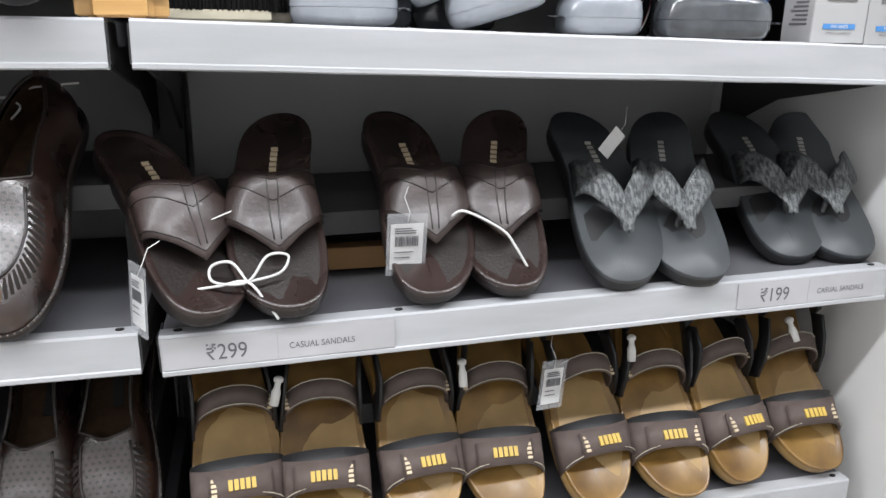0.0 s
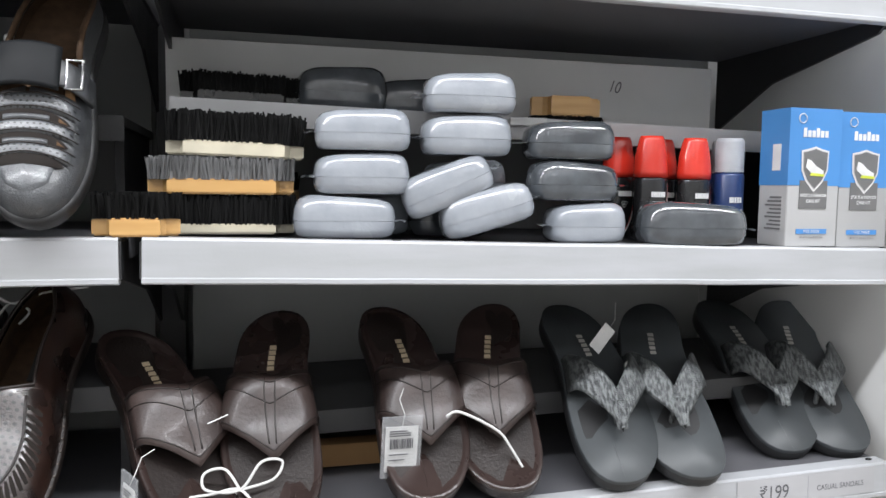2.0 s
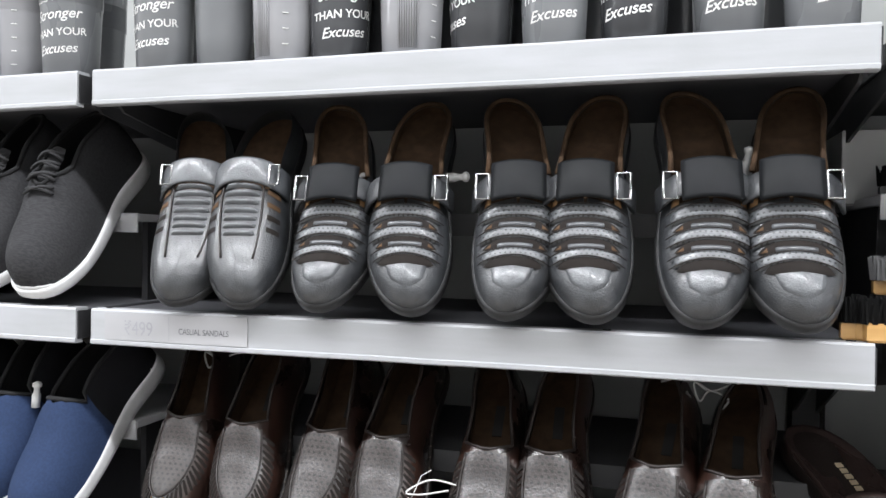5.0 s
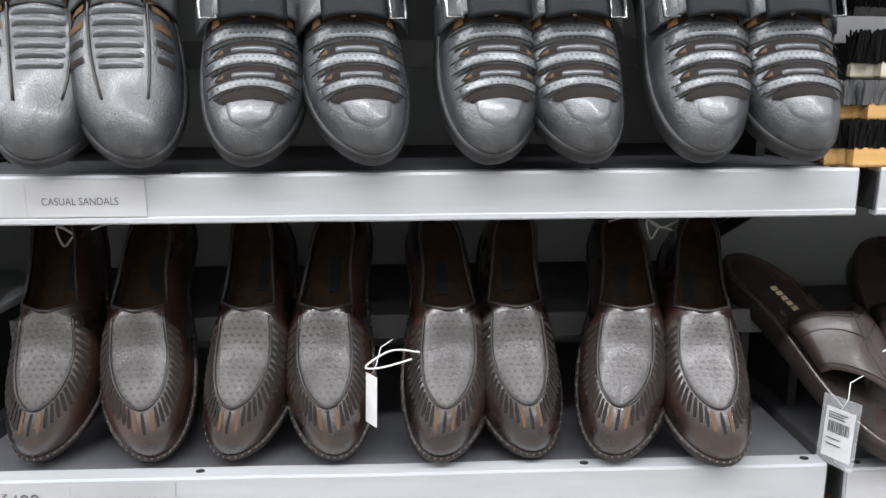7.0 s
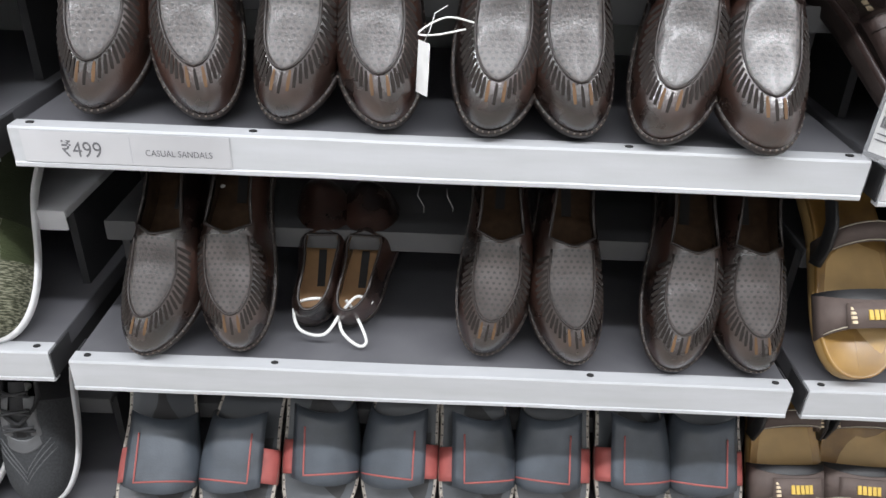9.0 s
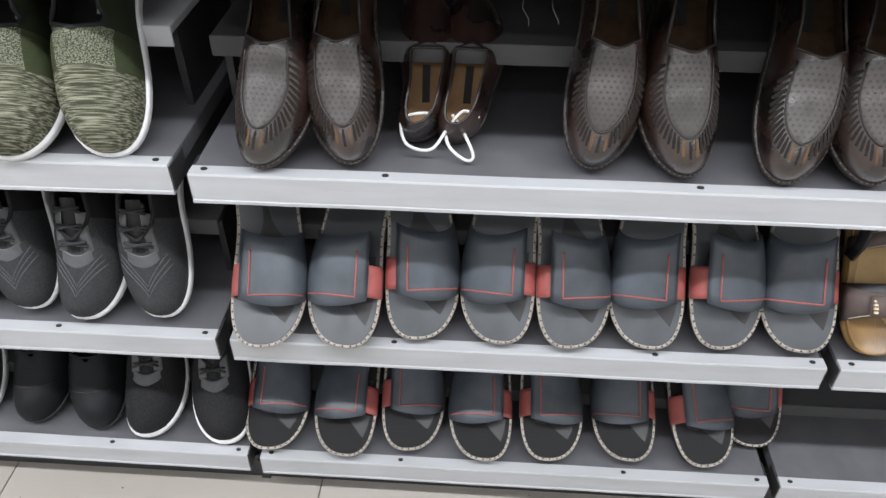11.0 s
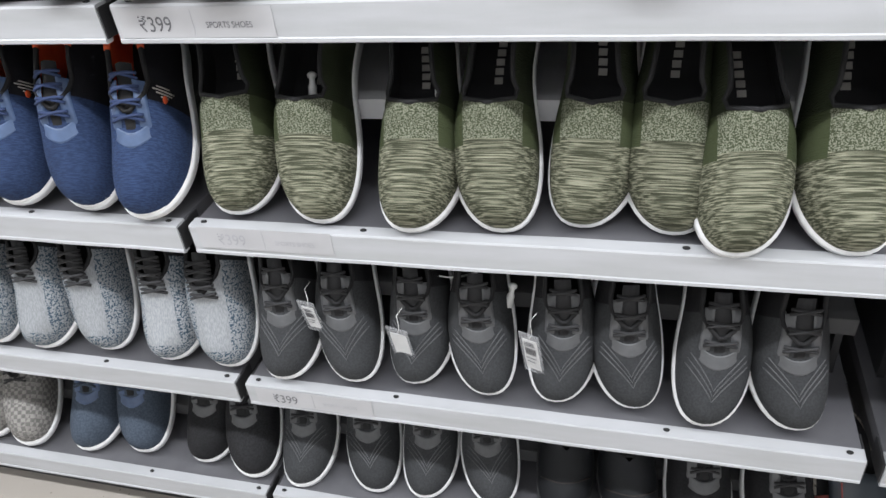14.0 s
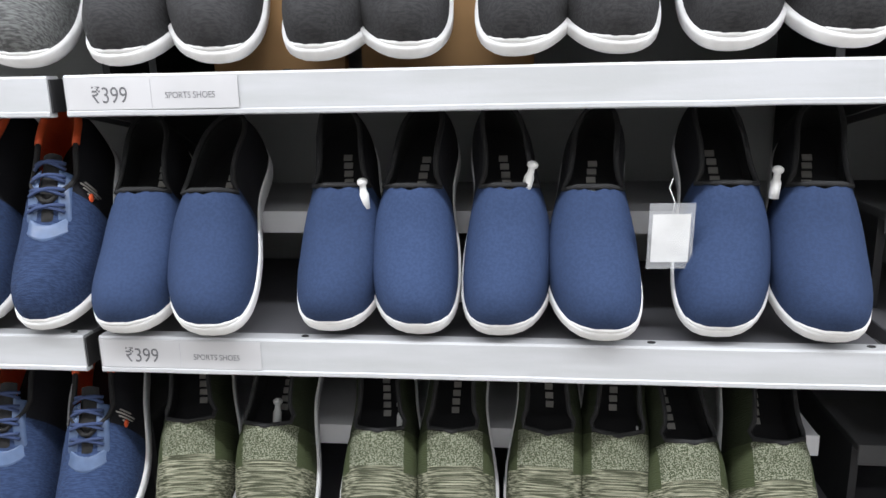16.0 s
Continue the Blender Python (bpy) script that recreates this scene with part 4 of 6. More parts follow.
def slide(low):
    def make(side):
        o = start("slide_sandal", "slate blue leather slide with red band and cream rim", "sandal", "blue and red slides")
        la = Last(side, 0.275, 0.108, heel=0.84, toe_p=2.5, sole=(0.020, 0.022), spring=0.004)
        sole_part(la, o, SOLEK, grow=1.0)
        st = params(44)
        rings = [[la.edge(s, sg, k, la.top(s) + dz) for s, sg in st] for k, dz in ((1.0, -0.003), (0.99, 0.0012), (0.92, 0.001), (0.0, 0.0))]
        link_mesh("footbed", [v for r in rings for v in r], grid_faces(len(rings), len(st), True), LINING if low else M_SLIDEFOOT, o)
        vs, fs = tube([la.edge(s, sg, 0.985, la.top(s) - 0.001) for s, sg in params(72)], 0.0030, 6, True)
        link_mesh("stitched_rim", vs, fs, M_ROPE, o, "cream stitched rim")
        bm = bmesh.new()
        for s, sg in params(56):
            p = la.edge(s, sg, 0.985, la.top(s) + 0.0014)
            bmesh.ops.create_cube(bm, size=0.0024, matrix=Matrix.Translation(p))
        part("rim_stitches", bm, M_WELT, o)
        # wide band, narrower towards the inner side, with a red band showing at the outer side

        def over(s0, s1, h, a0, a1, m, nm, lab="", lift=0.0, n=15):
            vs = []
            for i in range(n):
                f = i / (n - 1)
                a = a0 + (a1 - a0) * f
                for j in range(7):
                    s = s0(f) + (s1(f) - s0(f)) * j / 6
                    hh = (h + 0.030 * (s - 0.2)) + lift
                    vs.append((la.cx(s) + la.w(max(0.16, s)) * (1.0 + lift * 6) * math.cos(a), la.L * s, la.top(s) * 0.55 + hh * math.sin(a) ** 0.85))
            ob = link_mesh(nm, vs, grid_faces(n, 7), m, o, lab)
            md = ob.modifiers.new("thickness", "SOLIDIFY")
            md.thickness, md.offset = 0.003, 1
            return ob
        over(lambda f: 0.27, lambda f: 0.44, 0.034, 0.02, math.pi - 0.02, M_RED, "red_band", "brick red leather band", 0.0)
        flip = side < 0
        e0, e1 = (0.10, 2.35) if flip else (math.pi - 2.35, math.pi - 0.10)
        over(lambda f: 0.20 + 0.05 * (1 - math.sin(math.pi * f)), lambda f: 0.62 - 0.06 * math.sin(math.pi * f), 0.038, e0, e1, M_SLIDE, "band", "slate blue waxed leather band", 0.003)
        piping = []
        for i in range(21):
            t = i / 20
            if t < 0.5:
                s, a = 0.50 - 0.24 * (t / 0.5), (e1 - 0.35 if flip else e0 + 0.35)
            else:
                s, a = 0.26, (e1 - 0.35 - 1.7 * (t - 0.5) / 0.5) if flip else (e0 + 0.35 + 1.7 * (t - 0.5) / 0.5)
            hh = 0.038 + 0.030 * (s - 0.2) + 0.0072
            piping.append(Vector((la.cx(s) + la.w(max(0.16, s)) * 1.045 * math.cos(a), la.L * s, la.top(s) * 0.55 + hh * math.sin(a) ** 0.85)))
        vs, fs = tube(piping, 0.0013, 6)
        link_mesh("red_piping", vs, fs, M_RED, o, "thin red piping")
        return o
    return make


def formal(side):
    o = start("formal_shoe", "plain black leather slip-on shoe", "shoe", "black leather shoes")
    la = Last(side, 0.28, 0.098, toe_p=2.3, heights=(0.046, 0.062, 0.078, 0.080, 0.078), sole=(0.014, 0.022))
    sole_part(la, o, SOLEK)
    _, rim = upper_part(la, o, M_BGLOSS, 0.36, 0.44, 0.56)
    upper_part(la, o, LINING, 0.36, 0.44, 0.55, name="lining", inset=0.93, lower=0.003)
    rim_part(la, o, LINING, rim, 0.0025)
    insole_part(la, o, LINING)
    line(la, [(0.20 + 0.04 * t * t, t * 0.85) for t in [q / 8 - 1 for q in range(17)]], 0.0012, M_WELT, o, "toe_seam")
    return o


KINDS = {
    "blue": slip_on_blue,
    "green": slip_on_green,
    "loafer": loafer,
    "fisher": fisherman,
    "ribbed": ribbed_sandal,
    "thong": thong("thong_sandal", "glossy dark brown leather thong sandal", "brown thong sandals", M_FOOTBR, M_SANDBR, M_WELT),
    "flip": thong("flip_flop", "dark grey rubber flip-flop with woven-look straps", "grey flip-flops", M_FOOTGR, M_STRAPGR, SOLEK, rim=False),
    "strap": strap_sandal,
    "slide": slide(False),
    "slide_low": slide(True),
    "formal": formal,
    "grey": sneaker("sneaker", "dark grey mesh laced sports shoe with chevron lines", "grey sports shoes", M_GREY, M_LACEK, M_GREYTRIM, chev=True, n_lace=3, heights=(0.040, 0.056, 0.080, 0.092, 0.090), sole=(0.020, 0.032), width=0.098),
    "lgrey": sneaker("sneaker", "light grey speckled knit laced sports shoe, white sole", "light grey sports shoes", M_LGREY, M_LACEK, n_lace=5, heights=(0.046, 0.066, 0.092, 0.105, 0.100)),
    "bluelace": sneaker("sneaker", "blue mesh laced sports shoe with orange lining", "blue laced sports shoes", M_BLUEMESH, M_LACEB, M_BLUETRIM, m_lin=M_ORANGE, m_tongue=LINING, n_lace=4, heights=(0.050, 0.068, 0.090, 0.104, 0.102)),
    "check": sneaker("sneaker", "grey checked mesh laced sports shoe, white sole", "grey checked sports shoes", M_CHECK, M_LACEK, n_lace=4),
    "slate": sneaker("sneaker", "slate blue mesh sports shoe with white sole", "slate sports shoes", M_NAVYG, M_NAVYG, M_BLUETRIM, n_lace=3),
    "blackk": sneaker("sneaker", "black knit sports shoe with white sole", "black sports shoes", M_BLACKK, M_LACEK, M_GREYTRIM, n_lace=2, sole=(0.020, 0.030)),
    "char": sneaker("sneaker", "charcoal ribbed mesh sports shoe, thick white sole", "charcoal sports shoes", M_CHAR, M_LACEK, n_lace=4, heights=(0.052, 0.070, 0.092, 0.104, 0.102), width=0.106),
    "paleg": sneaker("sneaker", "mid-grey ribbed mesh sports shoe, thick white sole", "mid-grey sports shoes", M_PALEG, M_PALEG, M_GREYTRIM, n_lace=3, width=0.108),
    "navylime": sneaker("sneaker", "navy sports shoe with lime green overlay", "navy sports shoes", M_NAVYG, M_LACEK, trim2=M_LIME, n_lace=4),
    "darkblue": sneaker("sneaker", "dark blue laced sports shoe with white sole", "dark blue sports shoes", M_BLUEMESH, M_LACEB, n_lace=3),
}
MADE = {}


def shoe(kind, side, m):
    if (kind, side) not in MADE:
        o = KINDS[kind](side)
        MADE[(kind, side)] = o
        o.matrix_basis = m
        return o
    return copy_thing(MADE[(kind, side)], m)


def row(lev, items, tilt=None, rise=RISE_H):
    """Shoes with their toes at (x, y) on a shelf and their heels on the riser: (kind, side, x, y, turn)."""
    for kind, side, x, y, turn, *t in items:
        a = t[0] if t else tilt if tilt else math.degrees(math.atan2(rise, RISE_Y + 0.004 - y)) * 0.97
        shoe(kind, side, pose(x, y, LEVEL[lev] + TOP + 0.001, a, 0, -turn))


def run(kind, places, turns):
    return [(kind, -1 if i % 2 == 0 else 1, x, y, t) for i, ((x, y), t) in enumerate(zip(places, turns))]


row(2, run("ribbed", ((-0.758, -0.008), (-0.686, -0.008)), (-20, -12)) + run("fisher", ((-0.574, -0.008), (-0.480, -0.010), (-0.360, -0.010), (-0.286, -0.008), (-0.168, -0.010), (-0.091, -0.010)), (-12, -10, -10, -2, -6, 2)), tilt=55)
row(2, run("char", ((-1.738, 0.012), (-1.644, 0.012), (-1.518, 0.012), (-1.437, 0.012), (-1.311, 0.012), (-1.223, 0.012), (-1.101, 0.012), (-1.002, 0.012)), (-4, -8, 0, -6, 3, -4, 2, -3)))
row(2, run("paleg", ((-1.972, 0.012), (-1.862, 0.008)), (-6, -10)))
row(3, run("loafer", ((-0.815, 0.037), (-0.713, 0.030), (-0.616, 0.030), (-0.527, 0.025), (-0.404, 0.016), (-0.327, 0.022), (-0.230, 0.009), (-0.142, -0.006)), (-4, -8, 4, 0, -1, -2, 13, 7)))
row(3, run("blue", ((-1.760, -0.006), (-1.670, -0.010), (-1.522, 0.016), (-1.435, 0.010), (-1.329, 0.011), (-1.232, -0.002), (-1.095, 0.018), (-0.996, 0.008)), (-6, -6, -4, -1, -2, 0, 4, 6)))
row(3, run("bluelace", ((-2.080, 0.012), (-1.978, 0.014), (-1.866, 0.004)), (-8, -6, -8)))
row(3, [("thong", -1, 0.062, -0.004, -26, 33), ("thong", 1, 0.123, -0.004, 0, 37), ("thong", -1, 0.294, 0.006, -3, 37), ("thong", 1, 0.371, 0.011, 10, 37),
        ("flip", -1, 0.523, 0.002, 4, 36), ("flip", 1, 0.599, -0.002, 11, 36), ("flip", -1, 0.784, 0.046, 8, 34), ("flip", 1, 0.842, 0.036, 14, 34)])
row(4, run("loafer", ((-0.801, 0.014), (-0.707, 0.033), (-0.390, 0.044), (-0.295, 0.032), (-0.160, 0.025), (-0.072, 0.030)), (6, -2, 4, -2, 6, 0)))
row(4, run("green", ((-1.736, 0.040), (-1.627, 0.028), (-1.490, 0.020), (-1.393, 0.033), (-1.284, 0.057), (-1.195, 0.052), (-1.114, 0.011), (-1.009, 0.028)), (-10, -4, -2, -4, 4, 0, -6, -5)))
row(4, run("bluelace", ((-2.289, 0.036), (-2.187, 0.024), (-2.082, 0.029), (-1.974, 0.025), (-1.861, 0.012)), (-12, -10, -9, -9, -9)))
row(4, run("strap", ((0.065, 0.022), (0.166, 0.016), (0.288, 0.020), (0.388, 0.018), (0.519, 0.016), (0.617, 0.006), (0.733, 0.022), (0.838, 0.020)), (-4, 2, -5, 4, -6, 4, -8, 2)))
row(5, run("slide", ((-0.837, -0.012), (-0.732, -0.004), (-0.611, 0.024), (-0.506, 0.023), (-0.387, 0.020), (-0.287, 0.028), (-0.164, 0.035), (-0.065, 0.036)), (-6, 5, -7, 6, -7, 6, -6, 5)))
row(5, run("grey", ((-1.735, 0.028), (-1.637, 0.039), (-1.530, 0.054), (-1.432, 0.045), (-1.318, 0.050), (-1.227, 0.054), (-1.118, 0.035), (-1.019, 0.048)), (-8, -10, -4, -8, -6, -8, -2, -5)))
row(5, [("navylime", 1, -2.486, 0.045, -10)] + run("lgrey", ((-2.417, 0.049), (-2.303, 0.030), (-2.187, 0.034), (-2.082, 0.047), (-1.945, 0.042), (-1.852, 0.040)), (-8, -11, -8, -11, -8, -10)))
row(5, run("strap", ((0.055, 0.035), (0.160, 0.040), (0.275, 0.035)), (-3, 3, -4)))
row(6, run("slide_low", ((-0.877, 0.016), (-0.760, 0.010), (-0.633, 0.032), (-0.518, 0.017), (-0.388, 0.026), (-0.268, 0.035), (-0.119, 0.032), (-0.043, 0.090)), (-4, 4, -6, 2, -5, 4, -10, 3)), rise=0.06)
row(6, run("grey", ((-1.778, 0.036), (-1.655, 0.048), (-1.550, 0.056), (-1.442, 0.060)), (-12, -10, -12, -10)) + run("formal", ((-1.314, 0.050), (-1.207, 0.041)), (-8.000, -8.000)) + run("blackk", ((-1.099, 0.032), (-0.972, 0.024)), (-8.000, -9.000)), rise=0.06)
row(6, run("darkblue", ((-2.798, 0.050),), (-10,)) + run("check", ((-2.689, 0.033), (-2.594, 0.023), (-2.471, 0.037), (-2.386, 0.027)), (-14, -16, -14, -18)) + run("slate", ((-2.240, 0.041), (-2.137, 0.056)), (-10.009, -10.000)) + run("blackk", ((-1.987, 0.058), (-1.891, 0.037)), (-6.000, -12.000)), rise=0.06)

# ---- care goods on the upper shelf ----
Z2 = LEVEL[2] + TOP + 0.0005


def z_top(x):
    """Top of the care goods' shelf, which hangs a little lower at its far end."""
    return Z2 - 0.0192 * max(0.0, x)


M_BRISTLE = mat("black_bristle", (0.007, 0.007, 0.007), 0.8, spec=0.15)
M_BRISTLEG = mat("grey_bristle", (0.16, 0.16, 0.16), 0.6)
M_PINE = mat("varnished_pine", (0.62, 0.37, 0.14), 0.35, col2=(0.53, 0.30, 0.10), scale=30, stretch=(0.25, 3, 3), coat=0.3, jitter=0.1)
M_IVORY = mat("ivory_plastic", (0.62, 0.57, 0.44), 0.4, scale=30)
M_SILVER = mat("grey_wrapped_plastic", (0.33, 0.35, 0.38), 0.24, col2=(0.25, 0.27, 0.30), scale=18, coat=1.0, bump=0.55, bscale=42, jitter=0.05)
M_SMOKE = mat("smoked_plastic", (0.045, 0.05, 0.056), 0.14, col2=(0.09, 0.10, 0.11), scale=22, coat=1.0, bump=0.6, bscale=42)
M_REDCAP = mat("red_plastic_cap", (0.62, 0.035, 0.02), 0.22, scale=20, coat=0.4)
M_BLACKPL = mat("black_plastic", (0.012, 0.012, 0.013), 0.25, coat=0.3)
M_NAVYPL = mat("navy_plastic", (0.018, 0.042, 0.14), 0.3, coat=0.3)
M_CLEAR = mat("clear_cap", (0.72, 0.74, 0.78), 0.12, jitter=0.0)
bsdf(M_CLEAR).inputs["Transmission Weight"].default_value = 0.55
M_BOXBLUE = mat("printed_blue_card", (0.075, 0.27, 0.62), 0.4, scale=5, jitter=0.02)
M_BOXGREY = mat("printed_grey_card", (0.45, 0.45, 0.45), 0.45, scale=5, jitter=0.02)
M_BOXDARK = mat("printed_dark_grey_card", (0.16, 0.16, 0.16), 0.45, jitter=0.02)
M_BOXWHITE = mat("printed_white_card", (0.75, 0.75, 0.75), 0.45, jitter=0.02)
M_CARTON = mat("white_carton", (0.66, 0.66, 0.65), 0.65, col2=(0.60, 0.60, 0.59), scale=6)
M_KRAFT = mat("kraft_cardboard", (0.36, 0.21, 0.09), 0.8, col2=(0.30, 0.17, 0.07), scale=12)
M_STRING = mat("white_cord", (0.78, 0.78, 0.76), 0.6)
M_SLEEVE = mat("clear_sleeve", (0.8, 0.82, 0.85), 0.12, jitter=0.0)
bsdf(M_SLEEVE).inputs["Alpha"].default_value = 0.22
M_PAPER = mat("tag_paper", (0.74, 0.74, 0.73), 0.6)
M_YELLOW = mat("yellow_print", (0.66, 0.72, 0.08), 0.5)


def rounded_block(L, W, H, bevel, taper=0.0):
    bm = bmesh.new()
    bmesh.ops.create_cube(bm, size=1)
    bmesh.ops.transform(bm, verts=bm.verts, matrix=Matrix.Translation((0, 0, H / 2)) @ Matrix.Diagonal((L, W, H, 1)))
    up = [e for e in bm.edges if abs((e.verts[0].co - e.verts[1].co).z) > H * 0.9]
    bmesh.ops.bevel(bm, geom=up, offset=W * 0.42, segments=5, affect="EDGES")
    rim = [e for e in bm.edges if abs((e.verts[0].co - e.verts[1].co).z) < 1e-6 and any(len(f.verts) > 6 for f in e.link_faces)]
    bmesh.ops.bevel(bm, geom=rim, offset=bevel, segments=2, affect="EDGES")
    return bm


def brush(m, L, W, hb, hw, body, hair, label, up=True, tufts=True, seed=1):
    """A shoe brush: block with bristles; up: bristles upward."""
    o = anchor("shoe_brush", m, label, "brush", "shoe brushes")
    block = part("block", rounded_block(L, W, hb, 0.002), body, o, smooth=False)
    part("bristle_bed", rounded_block(L - 0.008, W - 0.008, hw * 0.8, 0.001), hair, o).location.z = hb - 0.001
    rng = random.Random(seed)
    n, k = int(L / 0.0050), int(W / 0.0058)
    vs, fs = [], []
    for i in range(n):
        for j in range(k):
            cx = -L / 2 + L * (i + 0.5) / n
            cy = -W / 2 + W * (j + 0.5) / k
            if (abs(cx) > L / 2 - W * 0.3) and abs(cy) > W * 0.28:
                continue
            for b in range(4):
                x, y = cx + rng.uniform(-0.002, 0.002), cy + rng.uniform(-0.002, 0.002)
                dx, dy, h = rng.uniform(-0.004, 0.004), rng.uniform(-0.004, 0.004), hw * rng.uniform(0.82, 1.05)
                w = 0.0014
                s = len(vs)
                for a in (0, 2.09, 4.19):
                    vs.append((x + w * math.cos(a + b), y + w * math.sin(a + b), hb - 0.001))
                for a in (0, 2.09, 4.19):
                    vs.append((x + dx + w * 0.9 * math.cos(a + b), y + dy + w * 0.9 * math.sin(a + b), hb + h))
                fs += [(s, s + 1, s + 4, s + 3), (s + 1, s + 2, s + 5, s + 4), (s + 2, s, s + 3, s + 5), (s + 3, s + 4, s + 5)]
    me = bpy.data.meshes.new("bristles")
    me.from_pydata(vs, [], fs)
    me.materials.append(hair)
    b = new("bristles", me)
    b.parent = o
    return o


brush(pose(-0.006, 0.022, z_top(-0.006), 0, 0, 3), 0.080, 0.042, 0.018, 0.024, M_PINE, M_BRISTLE, "small pine shoe brush with black bristles across two shelves", seed=2)
brush(pose(0.074, 0.088, z_top(0.074), 0, 0, 0), 0.150, 0.052, 0.011, 0.030, M_IVORY, M_BRISTLE, "ivory-backed shoe brush with thick black bristles", seed=3)
brush(pose(0.072, 0.086, z_top(0.072) + 0.042, 0, 0, 2), 0.150, 0.048, 0.016, 0.023, M_PINE, M_BRISTLEG, "pine shoe brush with grey bristles on a brush stack", seed=4)
brush(pose(0.086, 0.092, z_top(0.086) + 0.082, 0, 1.5, -3), 0.144, 0.048, 0.016, 0.031, M_IVORY, M_BRISTLE, "ivory shoe brush on top of a brush stack", seed=5)
brush(pose(0.090, 0.175, z_top(0.090) + RISE_CARE, 0, 1, 4), 0.135, 0.046, 0.012, 0.022, M_BLACKPL, M_BRISTLE, "black shoe brush lying on the back step", seed=6)
brush(pose(0.505, 0.175, z_top(0.505) + RISE_CARE + 0.033, 180, 0, -3), 0.095, 0.048, 0.026, 0.008, M_PINE, M_BRISTLE, "pine shoe brush lying upside down on the back step", seed=7)
brush(pose(0.130, 0.150, z_top(0.130) + 0.035, 0, 0, 70), 0.09, 0.04, 0.014, 0.02, M_PINE, M_BRISTLE, "pine shoe brush pushed in behind a stack", seed=8)


def polish_case(m, body, label, L=0.106, W=0.062, H=0.047, flip=False):
    """A shine-sponge case: flat-bottomed tray with a domed lid, wrapped in film with a sealed end."""
    o = anchor("polish_case", m, label, "case", "shoe polish cases")
    n = 30

    def outline(k):
        out = []
        for i in range(n):
            a = 2 * math.pi * i / n
            c, s = math.cos(a), math.sin(a)
            out.append((math.copysign(abs(c) ** 0.55, c) * L / 2 * k, math.copysign(abs(s) ** 0.62, s) * W / 2 * k))
        return out
    tray, lid = [], []
    for k, z in ((0.0, 0.0), (0.86, 0.0), (0.95, 0.003), (1.0, 0.010), (1.0, 0.0175)):
        tray += [(x, y, z) for x, y in outline(k)]
    for k, z in ((1.008, 0.0178), (1.0, 0.024), (0.97, 0.033), (0.90, 0.0405), (0.74, 0.0455), (0.40, 0.047), (0.0, 0.047)):
        slope = 0.0 if z < 0.03 else 1.0
        lid += [(x, y, z - slope * 0.006 * (0.5 - x / L) * (z - 0.03) / 0.017) for x, y in outline(k)]
    for nm, vv, c in (("tray", tray, 5), ("lid", lid, 7)):
        link_mesh(nm, [(x, y, z * H / 0.047) for x, y, z in vv], grid_faces(c, n, True), body, o)
    rng = random.Random(int(L * 1e4) + int(m.translation.x * 1e3))
    vs = []
    for i in range(5):
        for j in range(4):
            vs.append((-L / 2 - 0.012 * i / 4, (j - 1.5) * 0.010, 0.018 + rng.uniform(-0.002, 0.002)))
    link_mesh("film_end", vs, grid_faces(5, 4), body, o, "crimped end of the clear film")
    return o


GC = "grey wrapped polish case in a stack"
polish_case(pose(0.200, 0.062, z_top(0.200), 0, 0, 178), M_SILVER, GC, L=0.110)
polish_case(pose(0.219, 0.066, z_top(0.219) + 0.047, 0, 0, 2), M_SILVER, GC, L=0.104)
polish_case(pose(0.220, 0.066, z_top(0.220) + 0.094, 0, 0, -2), M_SILVER, GC, L=0.104)
polish_case(pose(0.232, 0.125, z_top(0.232), 0, 0, 12), M_SILVER, "grey wrapped polish case behind the stack", L=0.104)
polish_case(pose(0.364, 0.052, z_top(0.364) + 0.014, 0, 17, 176), M_SILVER, "grey wrapped polish case lying tilted", L=0.108)
polish_case(pose(0.322, 0.060, z_top(0.322) + 0.040, 0, 24, 175), M_SILVER, "grey wrapped polish case leaning on another", L=0.106)
polish_case(pose(0.330, 0.122, z_top(0.330) + 0.0, 0, 0, 8), M_SMOKE, "smoked plastic polish case behind grey ones", L=0.10)
polish_case(pose(0.352, 0.118, z_top(0.352) + 0.047, 0, 0, 20), M_SILVER, "grey wrapped polish case behind the stack", L=0.102)
polish_case(pose(0.338, 0.070, z_top(0.338) + 0.094, 0, 0, 2), M_SILVER, GC, L=0.104)
polish_case(pose(0.342, 0.072, z_top(0.342) + 0.141, 0, 0, 0), M_SILVER, "grey wrapped polish case on top of a stack", L=0.106)
polish_case(pose(0.478, 0.050, z_top(0.478), 0, 0, 3), M_SILVER, "pale grey wrapped polish case under dark ones", L=0.094)
polish_case(pose(0.466, 0.060, z_top(0.466) + 0.047, 0, 0, 184), M_SMOKE, "smoked plastic polish case in shiny film", L=0.108)
polish_case(pose(0.462, 0.064, z_top(0.462) + 0.094, 0, 0, 3), M_SMOKE, "smoked plastic polish case in shiny film", L=0.108)
polish_case(pose(0.606, 0.030, z_top(0.606), 0, 0, 176), M_SMOKE, "smoked plastic polish case lying on the shelf edge", L=0.130, H=0.052)
polish_case(pose(0.212, 0.190, z_top(0.212) + RISE_CARE, 0, 0, 6), M_SMOKE, "smoked polish case on the back step", L=0.112, H=0.056)
polish_case(pose(0.300, 0.200, z_top(0.300) + RISE_CARE, 0, 0, -12), M_SMOKE, "smoked polish case on the back step", L=0.09)


def lathe(profile, n=24, sx=1.0, sy=1.0):
    vs = [(r * sx * math.cos(2 * math.pi * i / n), r * sy * math.sin(2 * math.pi * i / n), z) for r, z in profile for i in range(n)]
    return vs, grid_faces(len(profile), n, True)


